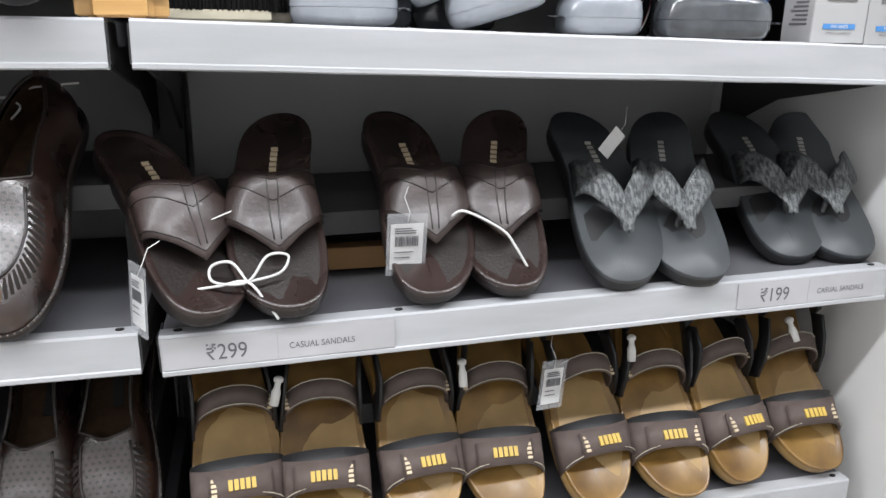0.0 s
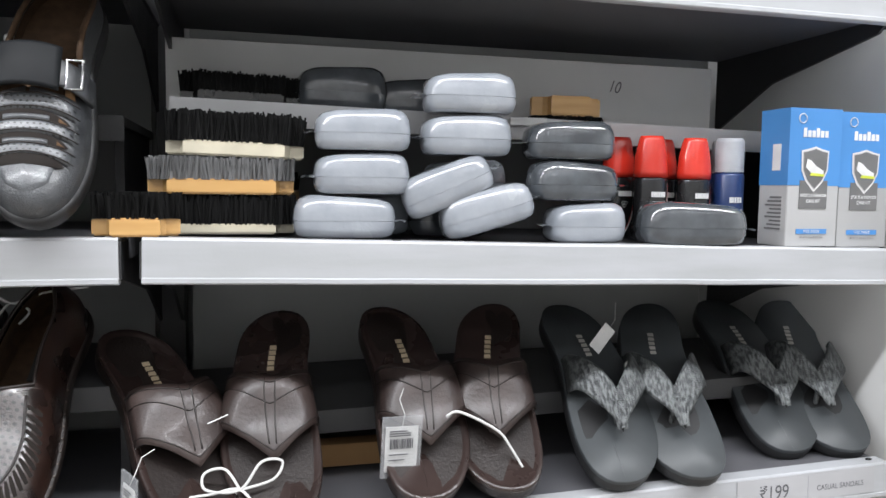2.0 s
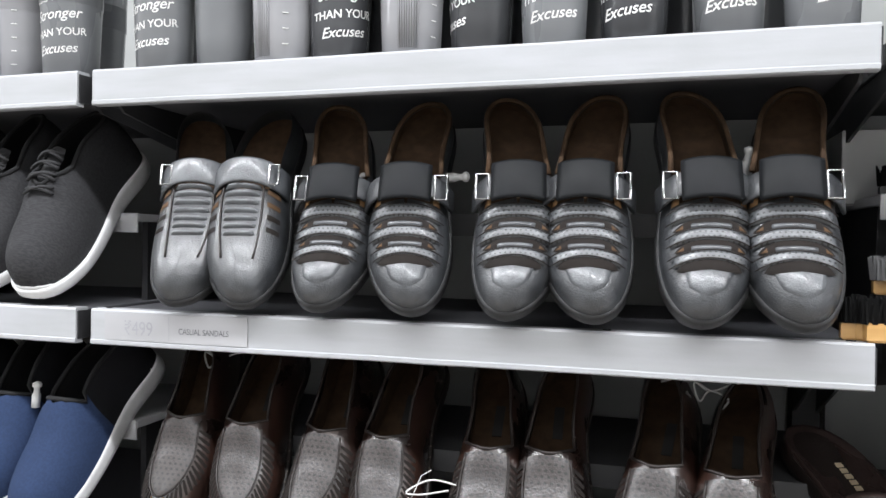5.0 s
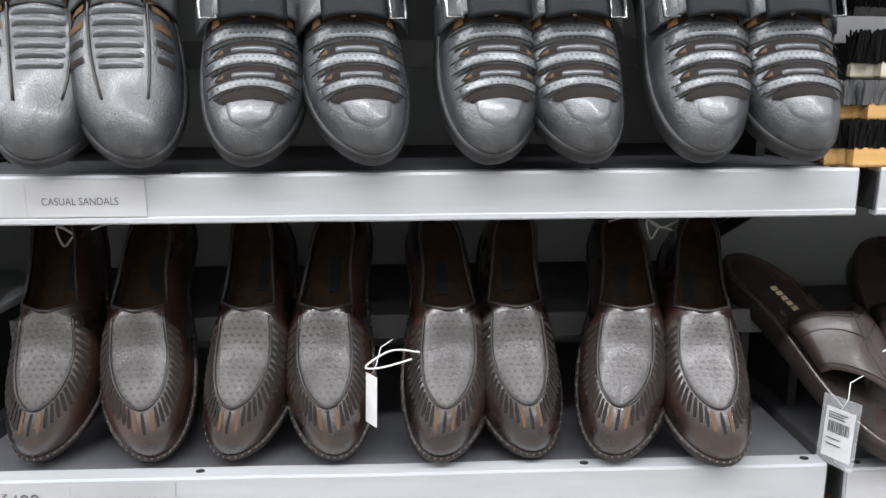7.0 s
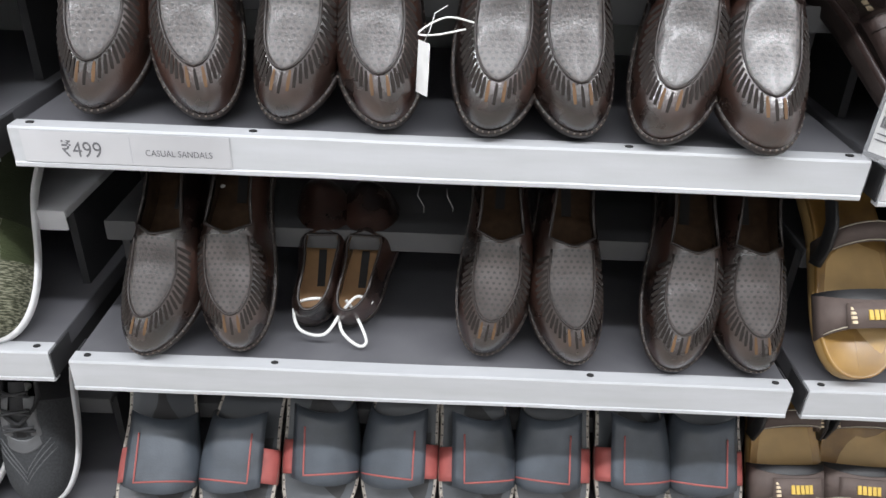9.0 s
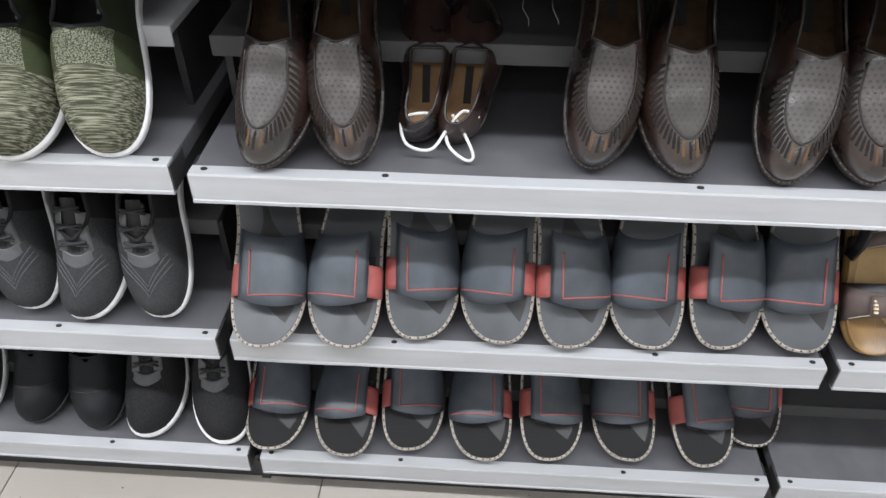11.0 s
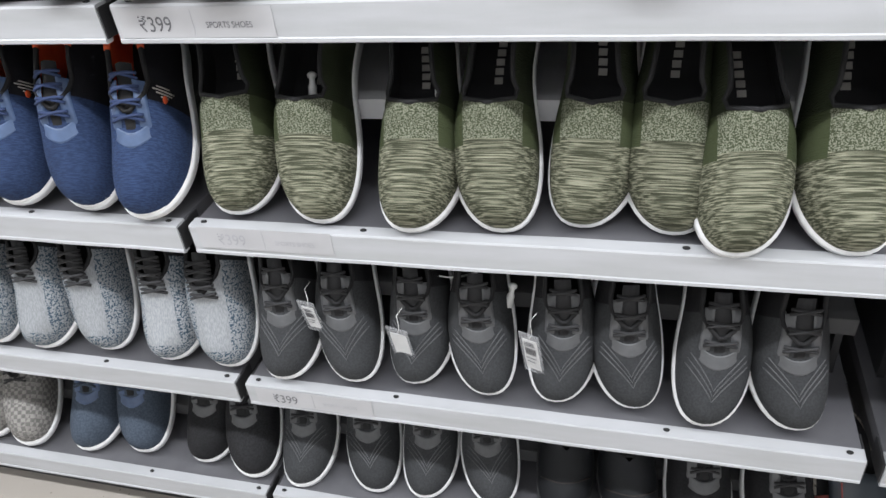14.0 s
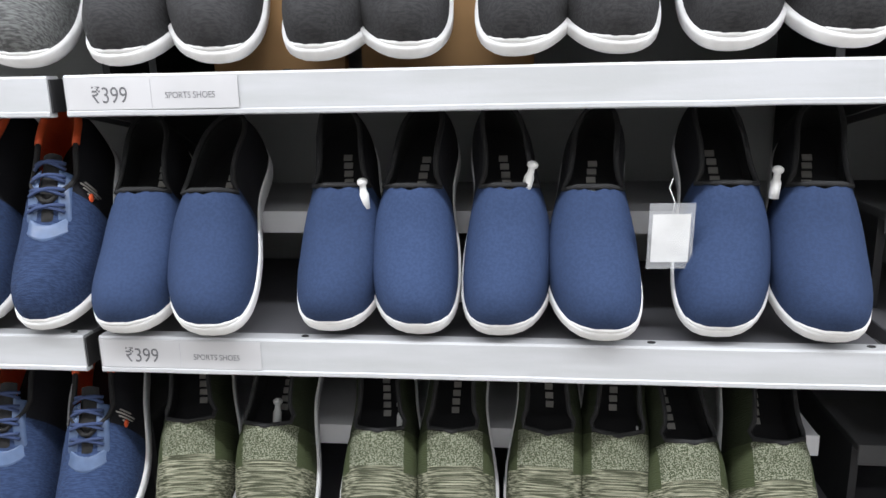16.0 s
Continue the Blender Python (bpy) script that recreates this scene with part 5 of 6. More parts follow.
def red_bottle(m, label):
    o = anchor("polish_bottle", m, label, "bottle", "red-capped bottles")
    link_mesh("bottle_body", *lathe([(0, 0), (0.020, 0), (0.0225, 0.004), (0.0225, 0.074), (0.021, 0.080), (0.0, 0.080)], sy=0.75), M_BLACKPL, o)
    link_mesh("cap", *lathe([(0, 0.078), (0.0232, 0.078), (0.0232, 0.086), (0.0212, 0.105), (0.0172, 0.124), (0.0150, 0.129), (0, 0.130)], sy=0.75), M_REDCAP, o, "glossy red tapered cap")
    # curved white swoosh with a red line
    for mm, w, shift in ((M_BOXWHITE, 0.0035, 0.0), (M_REDCAP, 0.0012, -0.004)):
        vs = []
        for i in range(13):
            t = i / 12
            a = -math.pi / 2 + 0.95 - 1.0 * (1 - t) ** 2 + shift * 20
            for d in (-1, 1):
                b = a + d * w * (10 + 34 * t)
                vs.append((0.0229 * math.cos(b), 0.0229 * 0.75 * math.sin(b) - 0.0002, 0.006 + 0.066 * t))
        link_mesh("swoosh", vs, grid_faces(13, 2), mm, o)
    bm = bmesh.new()
    for i in range(6):
        box_bm(-0.011 + 0.0035 * i, -0.0085 + 0.0035 * i, -0.0176, -0.0165, 0.054, 0.0605, 0, bm)
    part("printed_mark", bm, M_BOXWHITE, o)
    for dx, dz in ((-0.004, 0.0455), (0.0005, 0.0455), (-0.0018, 0.0415)):
        vs, fs = tube([(dx + 0.0022 * math.cos(a), -0.0175, dz + 0.0022 * math.sin(a)) for a in [k * math.pi / 3 for k in range(6)]], 0.0003, 4, True)
        link_mesh("printed_cell", vs, fs, M_BOXWHITE, o)
    return o


for x, y in ((0.583, 0.085), (0.643, 0.084), (0.561, 0.128), (0.622, 0.128)):
    red_bottle(pose(x, y, z_top(x), 0, 0, 8), "black bottle with glossy red cap")
for x, y in ((0.693, 0.084), (0.716, 0.126)):
    o = anchor("cleaner_bottle", pose(x, y, z_top(x)), "navy blue bottle with frosted clear cap", "bottle", "navy bottles")
    link_mesh("bottle_body", *lathe([(0, 0), (0.0175, 0), (0.019, 0.003), (0.019, 0.084), (0.017, 0.088), (0, 0.088)]), M_NAVYPL, o)
    link_mesh("neck", *lathe([(0.012, 0.086), (0.013, 0.088), (0.013, 0.108), (0.0, 0.110)]), M_BOXWHITE, o)
    link_mesh("cap", *lathe([(0.0182, 0.0885), (0.0182, 0.126), (0.0165, 0.131), (0, 0.1315)]), M_CLEAR, o, "frosted clear cap")
    bm = bmesh.new()
    for i in range(5):
        box_bm(-0.010 + 0.0035 * i, -0.0078 + 0.0035 * i, -0.0196, -0.0180, 0.050, 0.057, 0, bm)
    box_bm(-0.008, 0.008, -0.0197, -0.0175, 0.022, 0.042, 0, bm)
    part("printed_mark", bm, M_BOXWHITE, o)


def kit_box(x, y, turn=0.0):
    w, d, h = 0.074, 0.050, 0.166
    o = anchor("care_kit_box", pose(x + w / 2, y + d / 2, z_top(x + w / 2), 0, 0, turn), "blue and grey cardboard shoe care kit box", "box", "shoe care kit boxes")
    part("carton_body", box_bm(-w / 2, w / 2, -d / 2, d / 2, 0, h, 0.0008), M_BOXGREY, o)
    part("blue_panel", box_bm(-w / 2 - 0.0004, w / 2 + 0.0004, -d / 2 - 0.0004, d / 2 + 0.0004, 0.074, h + 0.0004), M_BOXBLUE, o, "printed blue upper half")
    f = -d / 2 - 0.0006
    part("dark_panel", box_bm(-0.020, 0.020, f - 0.0003, f + 0.002, 0.046, 0.080), M_BOXDARK, o, "dark grey printed panel")
    # shield with a picture of a shoe
    prof = [(0, 0.066), (0.012, 0.078), (0.019, 0.092), (0.020, 0.116), (0.010, 0.118), (0, 0.121), (-0.010, 0.118), (-0.020, 0.116), (-0.019, 0.092), (-0.012, 0.078)]
    for k, mm, off in ((1.0, M_BOXWHITE, 0.0006), (0.9, M_BOXGREY, 0.0010), (0.86, M_BOXDARK, 0.0014)):
        cz = 0.098
        link_mesh("shield", [(px * k, f - off, cz + (pz - cz) * k) for px, pz in prof], [tuple(range(10))], mm, o, smooth=False)
    shoe_pic = [(-0.014, 0.096), (-0.012, 0.106), (-0.006, 0.104), (0.002, 0.097), (0.012, 0.092), (0.012, 0.087), (-0.004, 0.088)]
    link_mesh("printed_shoe", [(px, f - 0.0018, pz) for px, pz in shoe_pic], [tuple(range(7))], M_BOXWHITE, o, smooth=False)
    link_mesh("printed_sole", [(px, f - 0.0020, pz) for px, pz in ((-0.008, 0.086), (0.012, 0.085), (0.013, 0.088), (-0.006, 0.0895))], [(0, 1, 2, 3)], M_YELLOW, o, smooth=False)
    # maker's mark as plain bars
    bm = bmesh.new()
    for i in range(6):
        box_bm(-0.018 + 0.0062 * i, -0.0135 + 0.0062 * i, f - 0.0005, f + 0.001, 0.132, 0.143 if i % 3 == 0 else 0.140, 0, bm)
    part("printed_mark", bm, M_BOXWHITE, o)
    vs, fs = tube([(-0.020 + 0.0055 * math.cos(a), f - 0.0006, 0.154 + 0.0055 * math.sin(a)) for a in [k * math.pi / 6 for k in range(12)]], 0.0006, 4, True)
    link_mesh("printed_seal", vs, fs, M_BOXWHITE, o)
    text_on("lettering", "SPORTS & SNEAKERS", 0.0052, Matrix.Translation((0, f - 0.0006, 0.0605)), M_BOXWHITE, o, align="CENTER", bold=0.0001, width=0.78)
    text_on("lettering", "CARE KIT", 0.0056, Matrix.Translation((0, f - 0.0006, 0.0535)), M_BOXWHITE, o, align="CENTER", bold=0.0001, width=0.85)
    part("blue_strip", box_bm(-0.022, 0.022, f - 0.0003, f + 0.001, 0.0155, 0.0215), M_BOXBLUE, o)
    text_on("lettering", "FREE INSIDE", 0.0052, Matrix.Translation((0, f - 0.0006, 0.0168)), M_BOXWHITE, o, align="CENTER", width=0.85)
    text_on("lettering", "SPORTS SHOE BRUSH", 0.0042, Matrix.Translation((0, f - 0.0002, 0.0100)), M_BOXDARK, o, align="CENTER", width=0.85)
    # small print and a bottle picture on the narrow side
    g = -w / 2 - 0.0006
    bm = bmesh.new()
    for i in range(9):
        box_bm(g - 0.0002, g + 0.001, -0.016, 0.012 - 0.004 * (i % 3), 0.020 + 0.0048 * i, 0.0222 + 0.0048 * i, 0, bm)
    part("small_print", bm, M_BOXDARK, o)
    part("bottle_picture", box_bm(g - 0.0003, g + 0.001, -0.012, 0.002, 0.092, 0.124), M_BOXWHITE, o)
    return o


kb = kit_box(0.724, 0.014, 1)
copy_thing(kb, pose(0.8405, 0.044, z_top(0.84), 0, 0, -1))

cb = anchor("carton", pose(0.385, 0.245, z_top(0.385) + RISE_CARE), "flat white cardboard carton standing on the back step", "box")
part("carton_face", box_bm(-0.385, 0.385, 0, 0.11, 0, 0.092, 0.001), M_CARTON, cb)
part("flap_line", box_bm(-0.387, 0.387, -0.0008, 0.002, 0.0005, 0.0016), M_BOXDARK, cb)
text_on("handwriting", "10", 0.024, Matrix.Translation((0.215, -0.0008, 0.052)) @ Matrix.Rotation(radians(8), 4, "Y"), INK, cb, shear=0.25, width=0.8)
bm = bmesh.new()
for i in range(5):
    box_bm(-0.03 + 0.006 * i, -0.026 + 0.006 * i, -0.0006, 0.001, 0.05, 0.058, 0, bm)
part("printed_mark", bm, PALEINK, cb)
wl = anchor("paper_label", pose(0.435, 0.124, z_top(0.435) + 0.117), "small blank white paper label on the back step", "label")
part("card", box_bm(-0.024, 0.024, 0, 0.0012, 0.020, 0.030), M_PAPER, wl)

# ---- drinking tumblers on the top shelf ----
Z1 = LEVEL[1] + TOP + 0.0005
M_TUMB = mat("smoke_grey_tumbler", (0.16, 0.165, 0.17), 0.28, col2=(0.12, 0.125, 0.13), scale=9, stretch=(1, 1, 0.2), coat=0.3, jitter=0.28)
M_TUMBD = mat("dark_smoke_tumbler", (0.055, 0.057, 0.06), 0.25, col2=(0.04, 0.041, 0.044), scale=9, stretch=(1, 1, 0.2), coat=0.3, jitter=0.2)
M_FROST = mat("frosted_ribbed_plastic", (0.32, 0.32, 0.33), 0.22, col2=(0.27, 0.27, 0.28), scale=9, coat=0.5, jitter=0.1)
WORDS = (("Make Yourself", 0.0125, 0.094, 0.0), ("Stronger", 0.0185, 0.071, 0.25), ("THAN YOUR", 0.0135, 0.049, 0.0), ("Excuses", 0.0170, 0.027, 0.25))
TEXTS = {}


def tumbler(x, y, body, words, turn, label, ribs=False):
    o = anchor("tumbler", pose(x, y, Z1, 0, 0, turn), label, "tumbler", "drinking tumblers")
    r0, r1, h = 0.034, 0.042, 0.19
    prof = [(0, 0.003), (r0 - 0.004, 0.0), (r0, 0.004)] + [(r0 + (r1 - r0) * t, h * t) for t in (0.2, 0.4, 0.6, 0.8, 1.0)] + [(r1 - 0.002, h), (r1 - 0.003, h * 0.5), (0, 0.02)]
    link_mesh("cup", *lathe(prof, 40), body, o)
    link_mesh("lid", *lathe([(r1 + 0.0015, h - 0.01), (r1 + 0.002, h + 0.004), (r1 - 0.004, h + 0.014), (0.012, h + 0.016), (0, h + 0.016)], 32), M_TUMBD, o)
    if words:
        for body_text, size, z, sh in WORDS:
            if body_text not in TEXTS:
                me = text_mesh(body_text, size, shear=sh, align="CENTER", bold=0.0002)
                for v in me.vertices:
                    zz = z + v.co.y + v.co.x * 0.10
                    rad = r0 + (r1 - r0) * zz / h + 0.0005
                    a = v.co.x / rad - math.pi / 2
                    v.co = (rad * math.cos(a), rad * math.sin(a), zz)
                me.materials.clear()
                me.materials.append(PLASTICW)
                TEXTS[body_text] = me
            t = new("lettering", TEXTS[body_text])
            t.parent = o
    if ribs:
        for k in range(9):
            a = -math.pi / 2 - 0.62 + 0.075 * k
            vs, fs = tube([((r0 + (r1 - r0) * z / h + 0.0006) * math.cos(a), (r0 + (r1 - r0) * z / h + 0.0006) * math.sin(a), z) for z in (0.006, 0.06, 0.12, 0.18)], 0.0013, 5)
            link_mesh("rib", vs, fs, body, o)
        bm = bmesh.new()
        for k in range(7):
            a = -math.pi / 2 + 0.55
            rr = r0 + (r1 - r0) * (0.02 + 0.018 * k) / h + 0.0006
            bmesh.ops.create_cube(bm, size=1, matrix=Matrix.Translation((rr * math.cos(a), rr * math.sin(a), 0.02 + 0.018 * k)) @ Matrix.Rotation(a + math.pi / 2, 4, "Z") @ Matrix.Diagonal((0.007, 0.0006, 0.001, 1)))
        part("scale_marks", bm, PLASTICW, o)["kind"] = "stuff"
    return o


TL = "smoke grey plastic tumbler with white slogan lettering"
TD = "dark smoke plastic tumbler with white lettering turned aside"
TF = "frosted grey ribbed plastic shaker cup"
for x, kind, turn in ((-0.975, 1, 10), (-0.829, 1, 0), (-0.748, 0, 60), (-0.660, 3, 0), (-0.590, 2, 30), (-0.495, 3, 30), (-0.414, 2, -60), (-0.330, 1, 5), (-0.245, 2, -12), (-0.150, 1, 0), (-0.062, 1, 25),
                      (0.036, 3, -20), (0.122, 3, 0), (0.206, 2, 70), (0.288, 3, 25), (0.374, 0, 50), (0.462, 2, 22), (0.552, 1, -6), (0.648, 3, 20), (0.738, 2, 40), (0.826, 1, 10), (-1.07, 3, 0)):
    tumbler(x, 0.05 + 0.006 * math.sin(x * 40), {0: M_TUMB, 1: M_TUMB, 2: M_TUMBD, 3: M_FROST}[kind], kind in (1, 2), turn, {0: TL, 1: TL, 2: TD, 3: TF}[kind] if kind else "plain smoke grey plastic tumbler", kind == 3)
for i in range(21):
    x = -1.02 + 0.092 * i + 0.004 * math.sin(i * 3)
    if x < 0.84 and abs(x + 0.012) > 0.04 and abs(x + 0.913) > 0.04:
        tumbler(x, 0.145, M_TUMBD if i % 2 else M_TUMB, False, 0, "smoke grey plastic tumbler in the back row")

# ---- price labels on the lips ----


def price_label(bay, lev, at_x, price, words, wide, ink, ink2, px, dx, wx, lift=None):
    z = LEVEL[lev] + (sum(TIP.get((bay, lev), (0, 0))) / 2 if lift is None else lift)
    a, b = TIP.get((bay, lev), (0, 0))
    o = anchor("price_label", pose(at_x, -0.0010, z, 0, -math.degrees((b - a) / 0.885), 0), "white printed price label on a shelf lip", "label", "price labels")
    card = part("card", box_bm(0.001, wide, -0.0002, 0.0004, 0.0105, 0.0445), LABEL, o)
    part("divider", box_bm(dx, dx + 0.0007, -0.0005, 0.0001, 0.012, 0.042), PALEINK, card)
    text_on("price", price, 0.0245, Matrix.Translation((px, -0.0005, 0.0175)), ink, card, width=0.84)
    text_on("words", words, 0.0098, Matrix.Translation((wx, -0.0005, 0.0215)), ink2, card, width=0.86)
    return o


SP, CS = "SPORTS SHOES", "CASUAL SANDALS"
for bay, lev, x, price, w, ink, ink2 in (("C", 2, -1.809, "\u20b9399", SP, INK, INK), ("C", 3, -1.808, "\u20b9399", SP, INK, INK), ("C", 4, -1.799, "\u20b9399", SP, PALEINK, PALEINK),
                                         ("C", 5, -1.795, "\u20b9399", SP, INK, PALEINK), ("C", 6, -1.834, "\u20b9399", SP, PALEINK, PALEINK), ("D", 6, -2.735, "\u20b9599", SP, INK, PALEINK)):
    price_label(bay, lev, x, price, w, 0.196, ink, ink2, 0.030, 0.098, 0.114)
price_label("B", 2, -0.881, "\u20b9499", CS, 0.202, PALEINK, INK, 0.030, 0.094, 0.108)
price_label("B", 3, -0.891, "\u20b9499", CS, 0.215, INK, INK, 0.041, 0.112, 0.127)
price_label("A", 3, 0.001, "\u20b9299", CS, 0.240, INK, INK, 0.043, 0.115, 0.127, -0.006)
price_label("A", 3, 0.664, "\u20b9199", CS, 0.200, INK, INK, 0.032, 0.101, 0.114, 0.008)

# ---- tags, pins and cords ----


def hang_tag(x, y, z, w=0.036, h=0.052, turn=0.0, lean=0.0, sleeve=True, code=True, roll=0.0):
    o = anchor("hang_tag", pose(x, y, z, lean, roll, turn), "white paper price tag" + (" in a clear sleeve with a barcode" if code else " with a blank face"), "tag", "hang tags")
    card = part("card", box_bm(-w / 2, w / 2, -0.0004, 0.0004, -h, 0), M_PAPER, o)
    if sleeve:
        part("sleeve", box_bm(-w / 2 - 0.004, w / 2 + 0.004, -0.0012, 0.0012, -h - 0.007, 0.012), M_SLEEVE, o, "clear plastic sleeve")
    if code:
        rng = random.Random(int(x * 1000))
        bm = bmesh.new()
        c = -w * 0.36
        while c < w * 0.36:
            b = rng.choice((0.0005, 0.0009, 0.0013))
            box_bm(c, c + b, -0.0016, -0.0010, -h * 0.48, -h * 0.26, 0, bm)
            c += b + rng.choice((0.0006, 0.001))
        for i in range(5):
            zz = -h * (0.08 + 0.05 * i) if i < 3 else -h * (0.60 + 0.12 * (i - 3))
            box_bm(-w * 0.38, w * rng.uniform(0.1, 0.36), -0.0015, -0.0010, zz - 0.0011, zz, 0, bm)
        part("barcode", bm, INK, card)["kind"] = "stuff"
    vs, fs = tube([(0, 0, 0), (0.003, 0.004, 0.012), (-0.002, 0.012, 0.026), (0.004, 0.022, 0.034)], 0.0005, 5)
    link_mesh("thread", vs, fs, M_STRING, o)
    return o


hang_tag(0.258, 0.018, 1.102, 0.036, 0.055, 0, 12)
hang_tag(-0.014, -0.004, 1.068, 0.030, 0.052, -62, -3)
hang_tag(-0.480, 0.016, 1.106, 0.020, 0.052, -55, -2, code=False, sleeve=False)
hang_tag(-1.154, 0.020, 1.150, 0.040, 0.054, 4, 6, code=False)
hang_tag(-1.545, 0.020, 0.530, 0.026, 0.062, -12, 10, code=False)
hang_tag(-1.357, 0.018, 0.545, 0.022, 0.064, -20, 10)
hang_tag(-1.683, 0.030, 0.556, 0.020, 0.046, -10, 10)
hang_tag(0.450, 0.045, 0.900, 0.026, 0.052, 6, 8)
hang_tag(-0.481, 0.190, 0.828, 0.026, 0.050, 14, 0, sleeve=False, roll=-10)
hang_tag(-0.442, 0.195, 0.824, 0.016, 0.045, 40, 0, sleeve=False, roll=5)
hang_tag(0.545, 0.105, 1.185, 0.022, 0.036, 20, 10, sleeve=False, code=False, roll=38)
hang_tag(-1.895, 0.050, 1.150, 0.018, 0.050, -50, 0, sleeve=False, code=False)


def pin_tag(x, y, z, rx=-25, ry=20, rz=0, size=1.0):
    o = anchor("security_pin", pose(x, y, z, rx, ry, rz), "white plastic anti-theft pin clipped on a shoe", "security tag", "security pins")
    vs, fs = lathe([(0, -0.022 * size), (0.0055 * size, -0.021 * size), (0.0058 * size, -0.004 * size), (0.004 * size, 0.0), (0.0036 * size, 0.006 * size), (0.006 * size, 0.008 * size), (0.0062 * size, 0.012 * size), (0.003 * size, 0.0145 * size), (0, 0.015 * size)], 14)
    link_mesh("pin_body", vs, fs, PLASTICW, o)
    return o


for a in ((-1.304, 0.052, 1.190, 0, 15), (-1.040, 0.055, 1.182, 0, 5), (-1.494, 0.050, 1.172, 0, -5), (-1.637, 0.105, 0.870, -20, 0), (-1.182, 0.085, 0.822, -30, 12), (-0.984, 0.082, 0.828, -30, 5), (-1.471, 0.110, 0.868, -20, 0),
          (-1.624, 0.095, 0.545, -30, 20), (-1.394, 0.095, 0.560, -30, 12), (-1.212, 0.095, 0.552, -30, 18), (-1.040, 0.10, 0.566, -60, 10),
          (-0.705, 0.075, 1.485, 0, 60), (-0.590, 0.072, 1.462, 0, 10), (-0.560, 0.075, 1.468, 0, -35), (-0.445, 0.072, 1.474, 0, 88), (-0.127, 0.070, 1.488, 0, 15),
          (0.114, 0.090, 0.888, -20, 15), (0.344, 0.090, 0.888, -20, 0), (0.579, 0.090, 0.900, -20, 5), (0.828, 0.09, 0.905, -20, -15), (0.575, 0.095, 1.129, -20, -40),
          (-0.735, 0.150, 0.868, -10, -10), (-0.36, 0.140, 1.150, -20, 70), (-0.565, 0.140, 1.155, -20, 70)):
    pin_tag(*a)


def cord(points, r, label, name="plastic_tie"):
    """A smooth cord through the points."""
    P = [Vector(p) for p in points]
    out = []
    for i in range(len(P) - 1):
        a, b, c, d = P[max(0, i - 1)], P[i], P[i + 1], P[min(len(P) - 1, i + 2)]
        for k in range(6):
            t = k / 6
            out.append(0.5 * ((2 * b) + (c - a) * t + (2 * a - 5 * b + 4 * c - d) * t * t + (3 * b - a - 3 * c + d) * t ** 3))
    out.append(P[-1])
    vs, fs = tube(out, r, 7)
    ob = link_mesh(name, vs, fs, M_STRING)
    return tagged(ob, label, "tie", "ties and cords")


TIE = "thin white plastic tie holding a pair together"
cord([(0.028, 0.008, 1.046), (0.060, 0.004, 1.050), (0.089, 0.000, 1.054), (0.108, -0.006, 1.030), (0.118, -0.012, 1.016)], 0.0015, TIE)
cord([(0.089, 0.000, 1.054), (0.074, 0.012, 1.072), (0.054, 0.014, 1.068), (0.056, 0.006, 1.054), (0.089, 0.000, 1.054), (0.110, 0.008, 1.078), (0.131, 0.012, 1.076), (0.122, 0.006, 1.060), (0.089, 0.000, 1.054)], 0.0015, TIE)
cord([(0.312, 0.036, 1.104), (0.326, 0.030, 1.110), (0.368, 0.026, 1.088), (0.384, 0.024, 1.068), (0.399, 0.018, 1.042)], 0.0016, TIE)
cord([(0.055, 0.050, 1.108), (0.085, 0.055, 1.118), (0.112, 0.052, 1.122), (0.124, 0.045, 1.116)], 0.0008, TIE)
LOOP = "white cord loop tied to a pair of shoes"
cord([(-0.585, 0.085, 0.748), (-0.610, 0.080, 0.760), (-0.638, 0.075, 0.752), (-0.632, 0.060, 0.726), (-0.600, 0.055, 0.722), (-0.578, 0.070, 0.748), (-0.560, 0.085, 0.762), (-0.540, 0.080, 0.756)], 0.0022, LOOP)
cord([(-0.585, 0.085, 0.748), (-0.578, 0.060, 0.726), (-0.555, 0.045, 0.714), (-0.546, 0.055, 0.716), (-0.562, 0.075, 0.742), (-0.575, 0.085, 0.756)], 0.0022, LOOP)
for x0 in (-0.815, -0.155):
    cord([(x0 - 0.055, 0.170, 1.230), (x0 - 0.025, 0.155, 1.240), (x0, 0.150, 1.226), (x0 + 0.03, 0.155, 1.236), (x0 + 0.075, 0.170, 1.240)], 0.0013, LOOP)
    cord([(x0, 0.150, 1.226), (x0 - 0.018, 0.145, 1.236), (x0 - 0.012, 0.145, 1.214), (x0, 0.150, 1.226), (x0 + 0.02, 0.145, 1.218), (x0 + 0.01, 0.143, 1.204)], 0.0013, LOOP)
cord([(-0.432, 0.035, 1.122), (-0.460, 0.025, 1.128), (-0.486, 0.018, 1.114), (-0.470, 0.020, 1.112), (-0.440, 0.032, 1.116)], 0.0010, TIE)
for x0, z0 in ((-1.50, 0.585), ):
    cord([(x0, 0.09, z0), (x0 + 0.03, 0.085, z0 + 0.004), (x0 + 0.06, 0.09, z0 + 0.012)], 0.0012, TIE)

# small loafers standing back to front on the lower loafer shelf


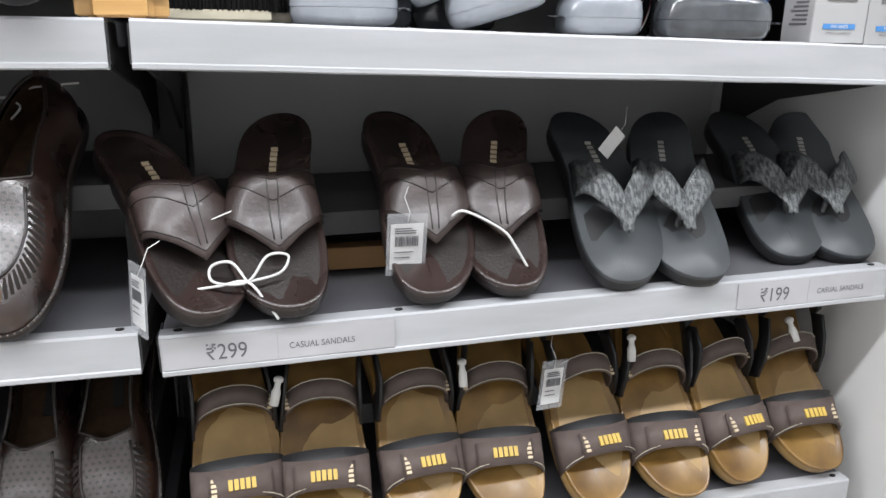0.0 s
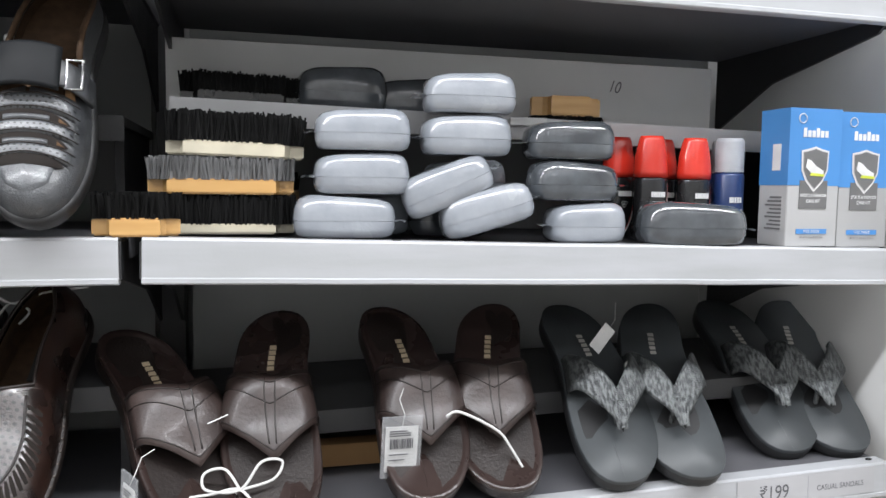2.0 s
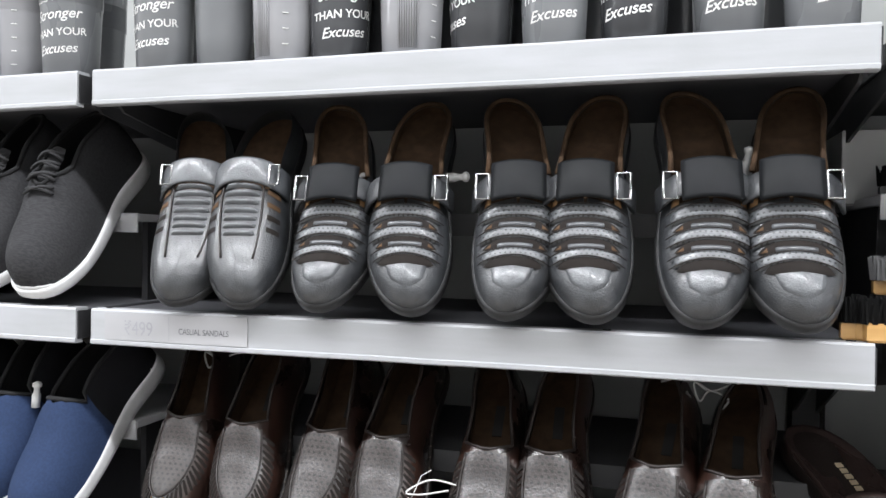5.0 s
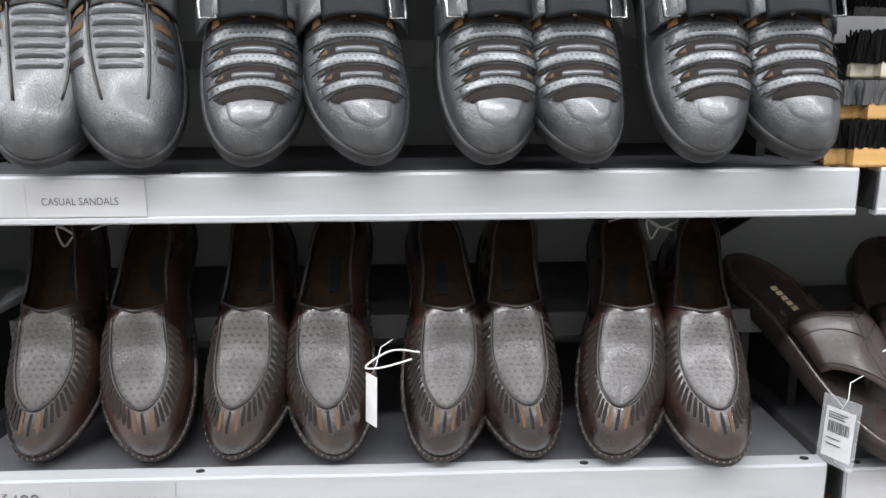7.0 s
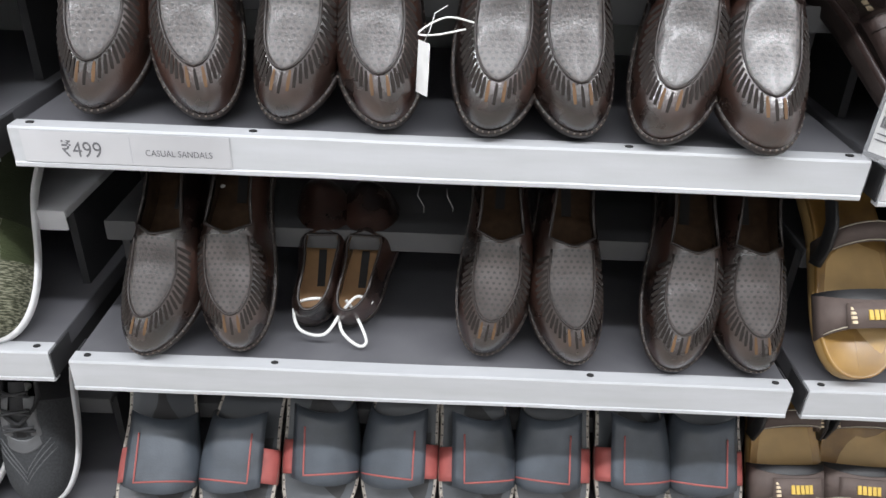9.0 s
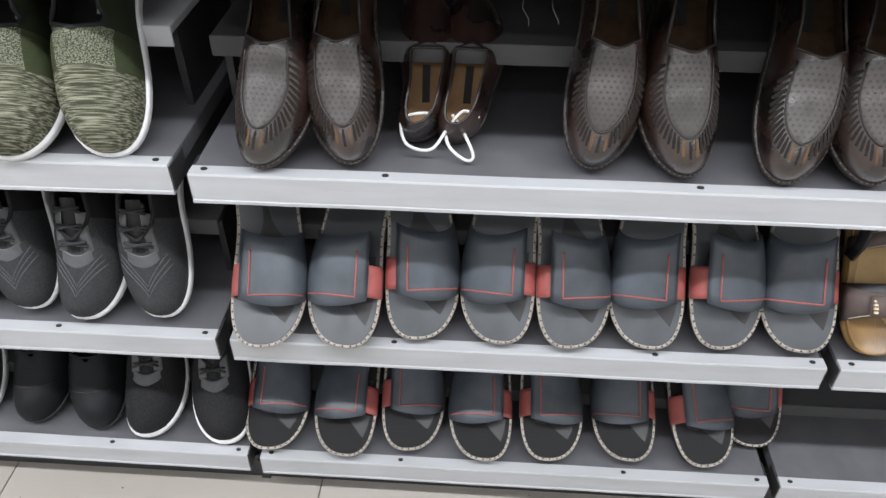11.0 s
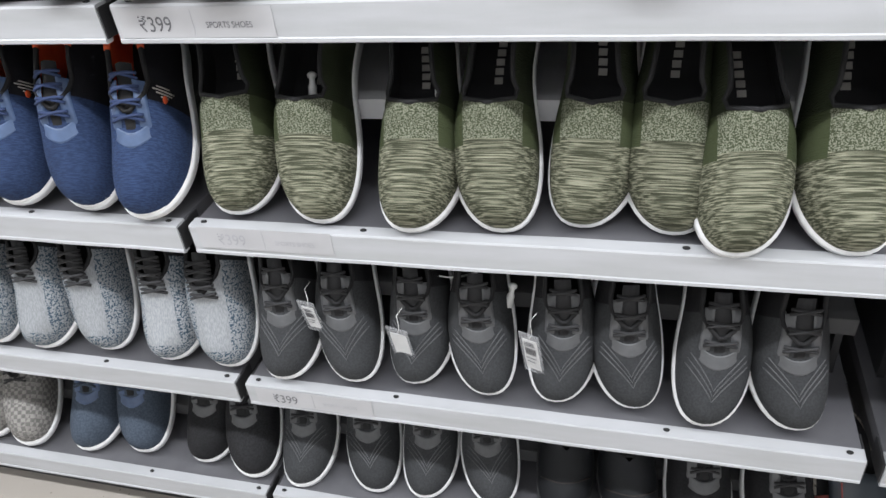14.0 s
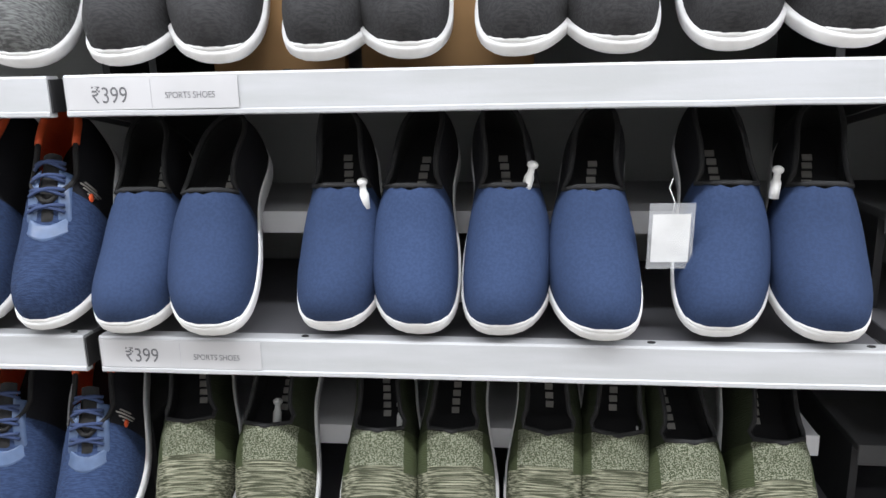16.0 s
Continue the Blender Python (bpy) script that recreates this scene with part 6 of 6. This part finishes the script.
def small_loafer(m):
    o = anchor("small_loafer", m, "small dark loafer turned heel first, tan insole", "shoe", "small loafers")
    la = Last(1, 0.20, 0.082, heel=0.76, heights=(0.036, 0.046, 0.054, 0.054, 0.052), sole=(0.010, 0.016), spring=0.004)
    sole_part(la, o, M_WELT)
    _, rim = upper_part(la, o, M_LOAF, 0.40, 0.46, 0.60)
    upper_part(la, o, M_TAN, 0.40, 0.46, 0.59, name="lining", inset=0.93, lower=0.003)
    rim_part(la, o, M_WELT, rim, 0.002)
    insole_part(la, o, M_TAN, "tan leather insole")
    part("insole_patch", box_bm(-0.005, 0.005, 0.10, 0.15, la.top(0.7) + 0.003, la.top(0.7) + 0.0048), HOLE, o)
    return o


for x, a in ((-0.615, 182), (-0.549, 176)):
    small_loafer(pose(x, 0.232, LEVEL[4] + TOP + 0.001 + 0.141, -45, 0, a))

# shoes standing behind on the blue shoes' shelf
for x, a in ((-1.585, 80), (-1.155, 85)):
    shoe("char", 1, pose(x - 0.13, 0.19, LEVEL[3] + TOP + 0.001, 0, 0, a))

# kraft boxes behind the charcoal shoes
for x, w, h in ((-1.60, 0.16, 0.10), (-1.40, 0.20, 0.11)):
    o = anchor("shoe_box", pose(x, 0.10, LEVEL[2] + TOP + 0.001), "brown kraft cardboard box pushed to the back", "box", "kraft boxes")
    part("tray", box_bm(-w / 2, w / 2, 0.0, 0.02, 0, h - 0.002, 0.001), M_KRAFT, o)

o = anchor("shoe_box", pose(0.215, 0.16, LEVEL[3] + TOP + 0.001), "tan cardboard strip lying behind the sandals", "box", "kraft boxes")
part("tray", box_bm(-0.07, 0.07, 0.0, 0.03, 0, 0.028, 0.001), M_KRAFT, o)

# crumbs of dirt on the floor by the rack
rng = random.Random(11)
vs, fs = [], []
for i in range(90):
    x, y, r = rng.uniform(-2.9, -0.2), rng.uniform(-0.75, 0.03) if i % 2 else rng.uniform(-0.05, 0.03), rng.uniform(0.0006, 0.0022)
    k = len(vs)
    vs += [(x + r * math.cos(a) * rng.uniform(0.5, 1.3), y + r * math.sin(a), 0.0003) for a in (0, 1.3, 2.5, 3.8, 5.0)] + [(x, y, 0.0012)]
    fs += [(k + q, k + (q + 1) % 5, k + 5) for q in range(5)]
tagged(link_mesh("floor_crumbs", vs, fs, GROUT), "tiny crumbs of dirt scattered on the tiles", "dirt", "", "stuff")

# ---- floor tiles, last ----
TX, TY, TW = -1.984, -0.43, 0.588
bm0 = box_bm(-TW / 2 + 0.0012, TW / 2 - 0.0012, -TW / 2 + 0.0012, TW / 2 - 0.0012, -0.008, 0.0, 0.0008)
tile_mesh = bpy.data.meshes.new("tile")
bm0.to_mesh(tile_mesh)
bm0.free()
tile_mesh.materials.append(TILE)
floor_ob = bpy.data.objects["floor"]
for i in range(-7, 9):
    for j in range(-6, 2):
        x, y = TX + (i + 0.5) * TW, TY + (j + 0.5) * TW
        if -6 < x < 3 and -4 < y < 0.55:
            t = new("tile", tile_mesh)
            t.parent = floor_ob
            t.location = (x, y, 0)
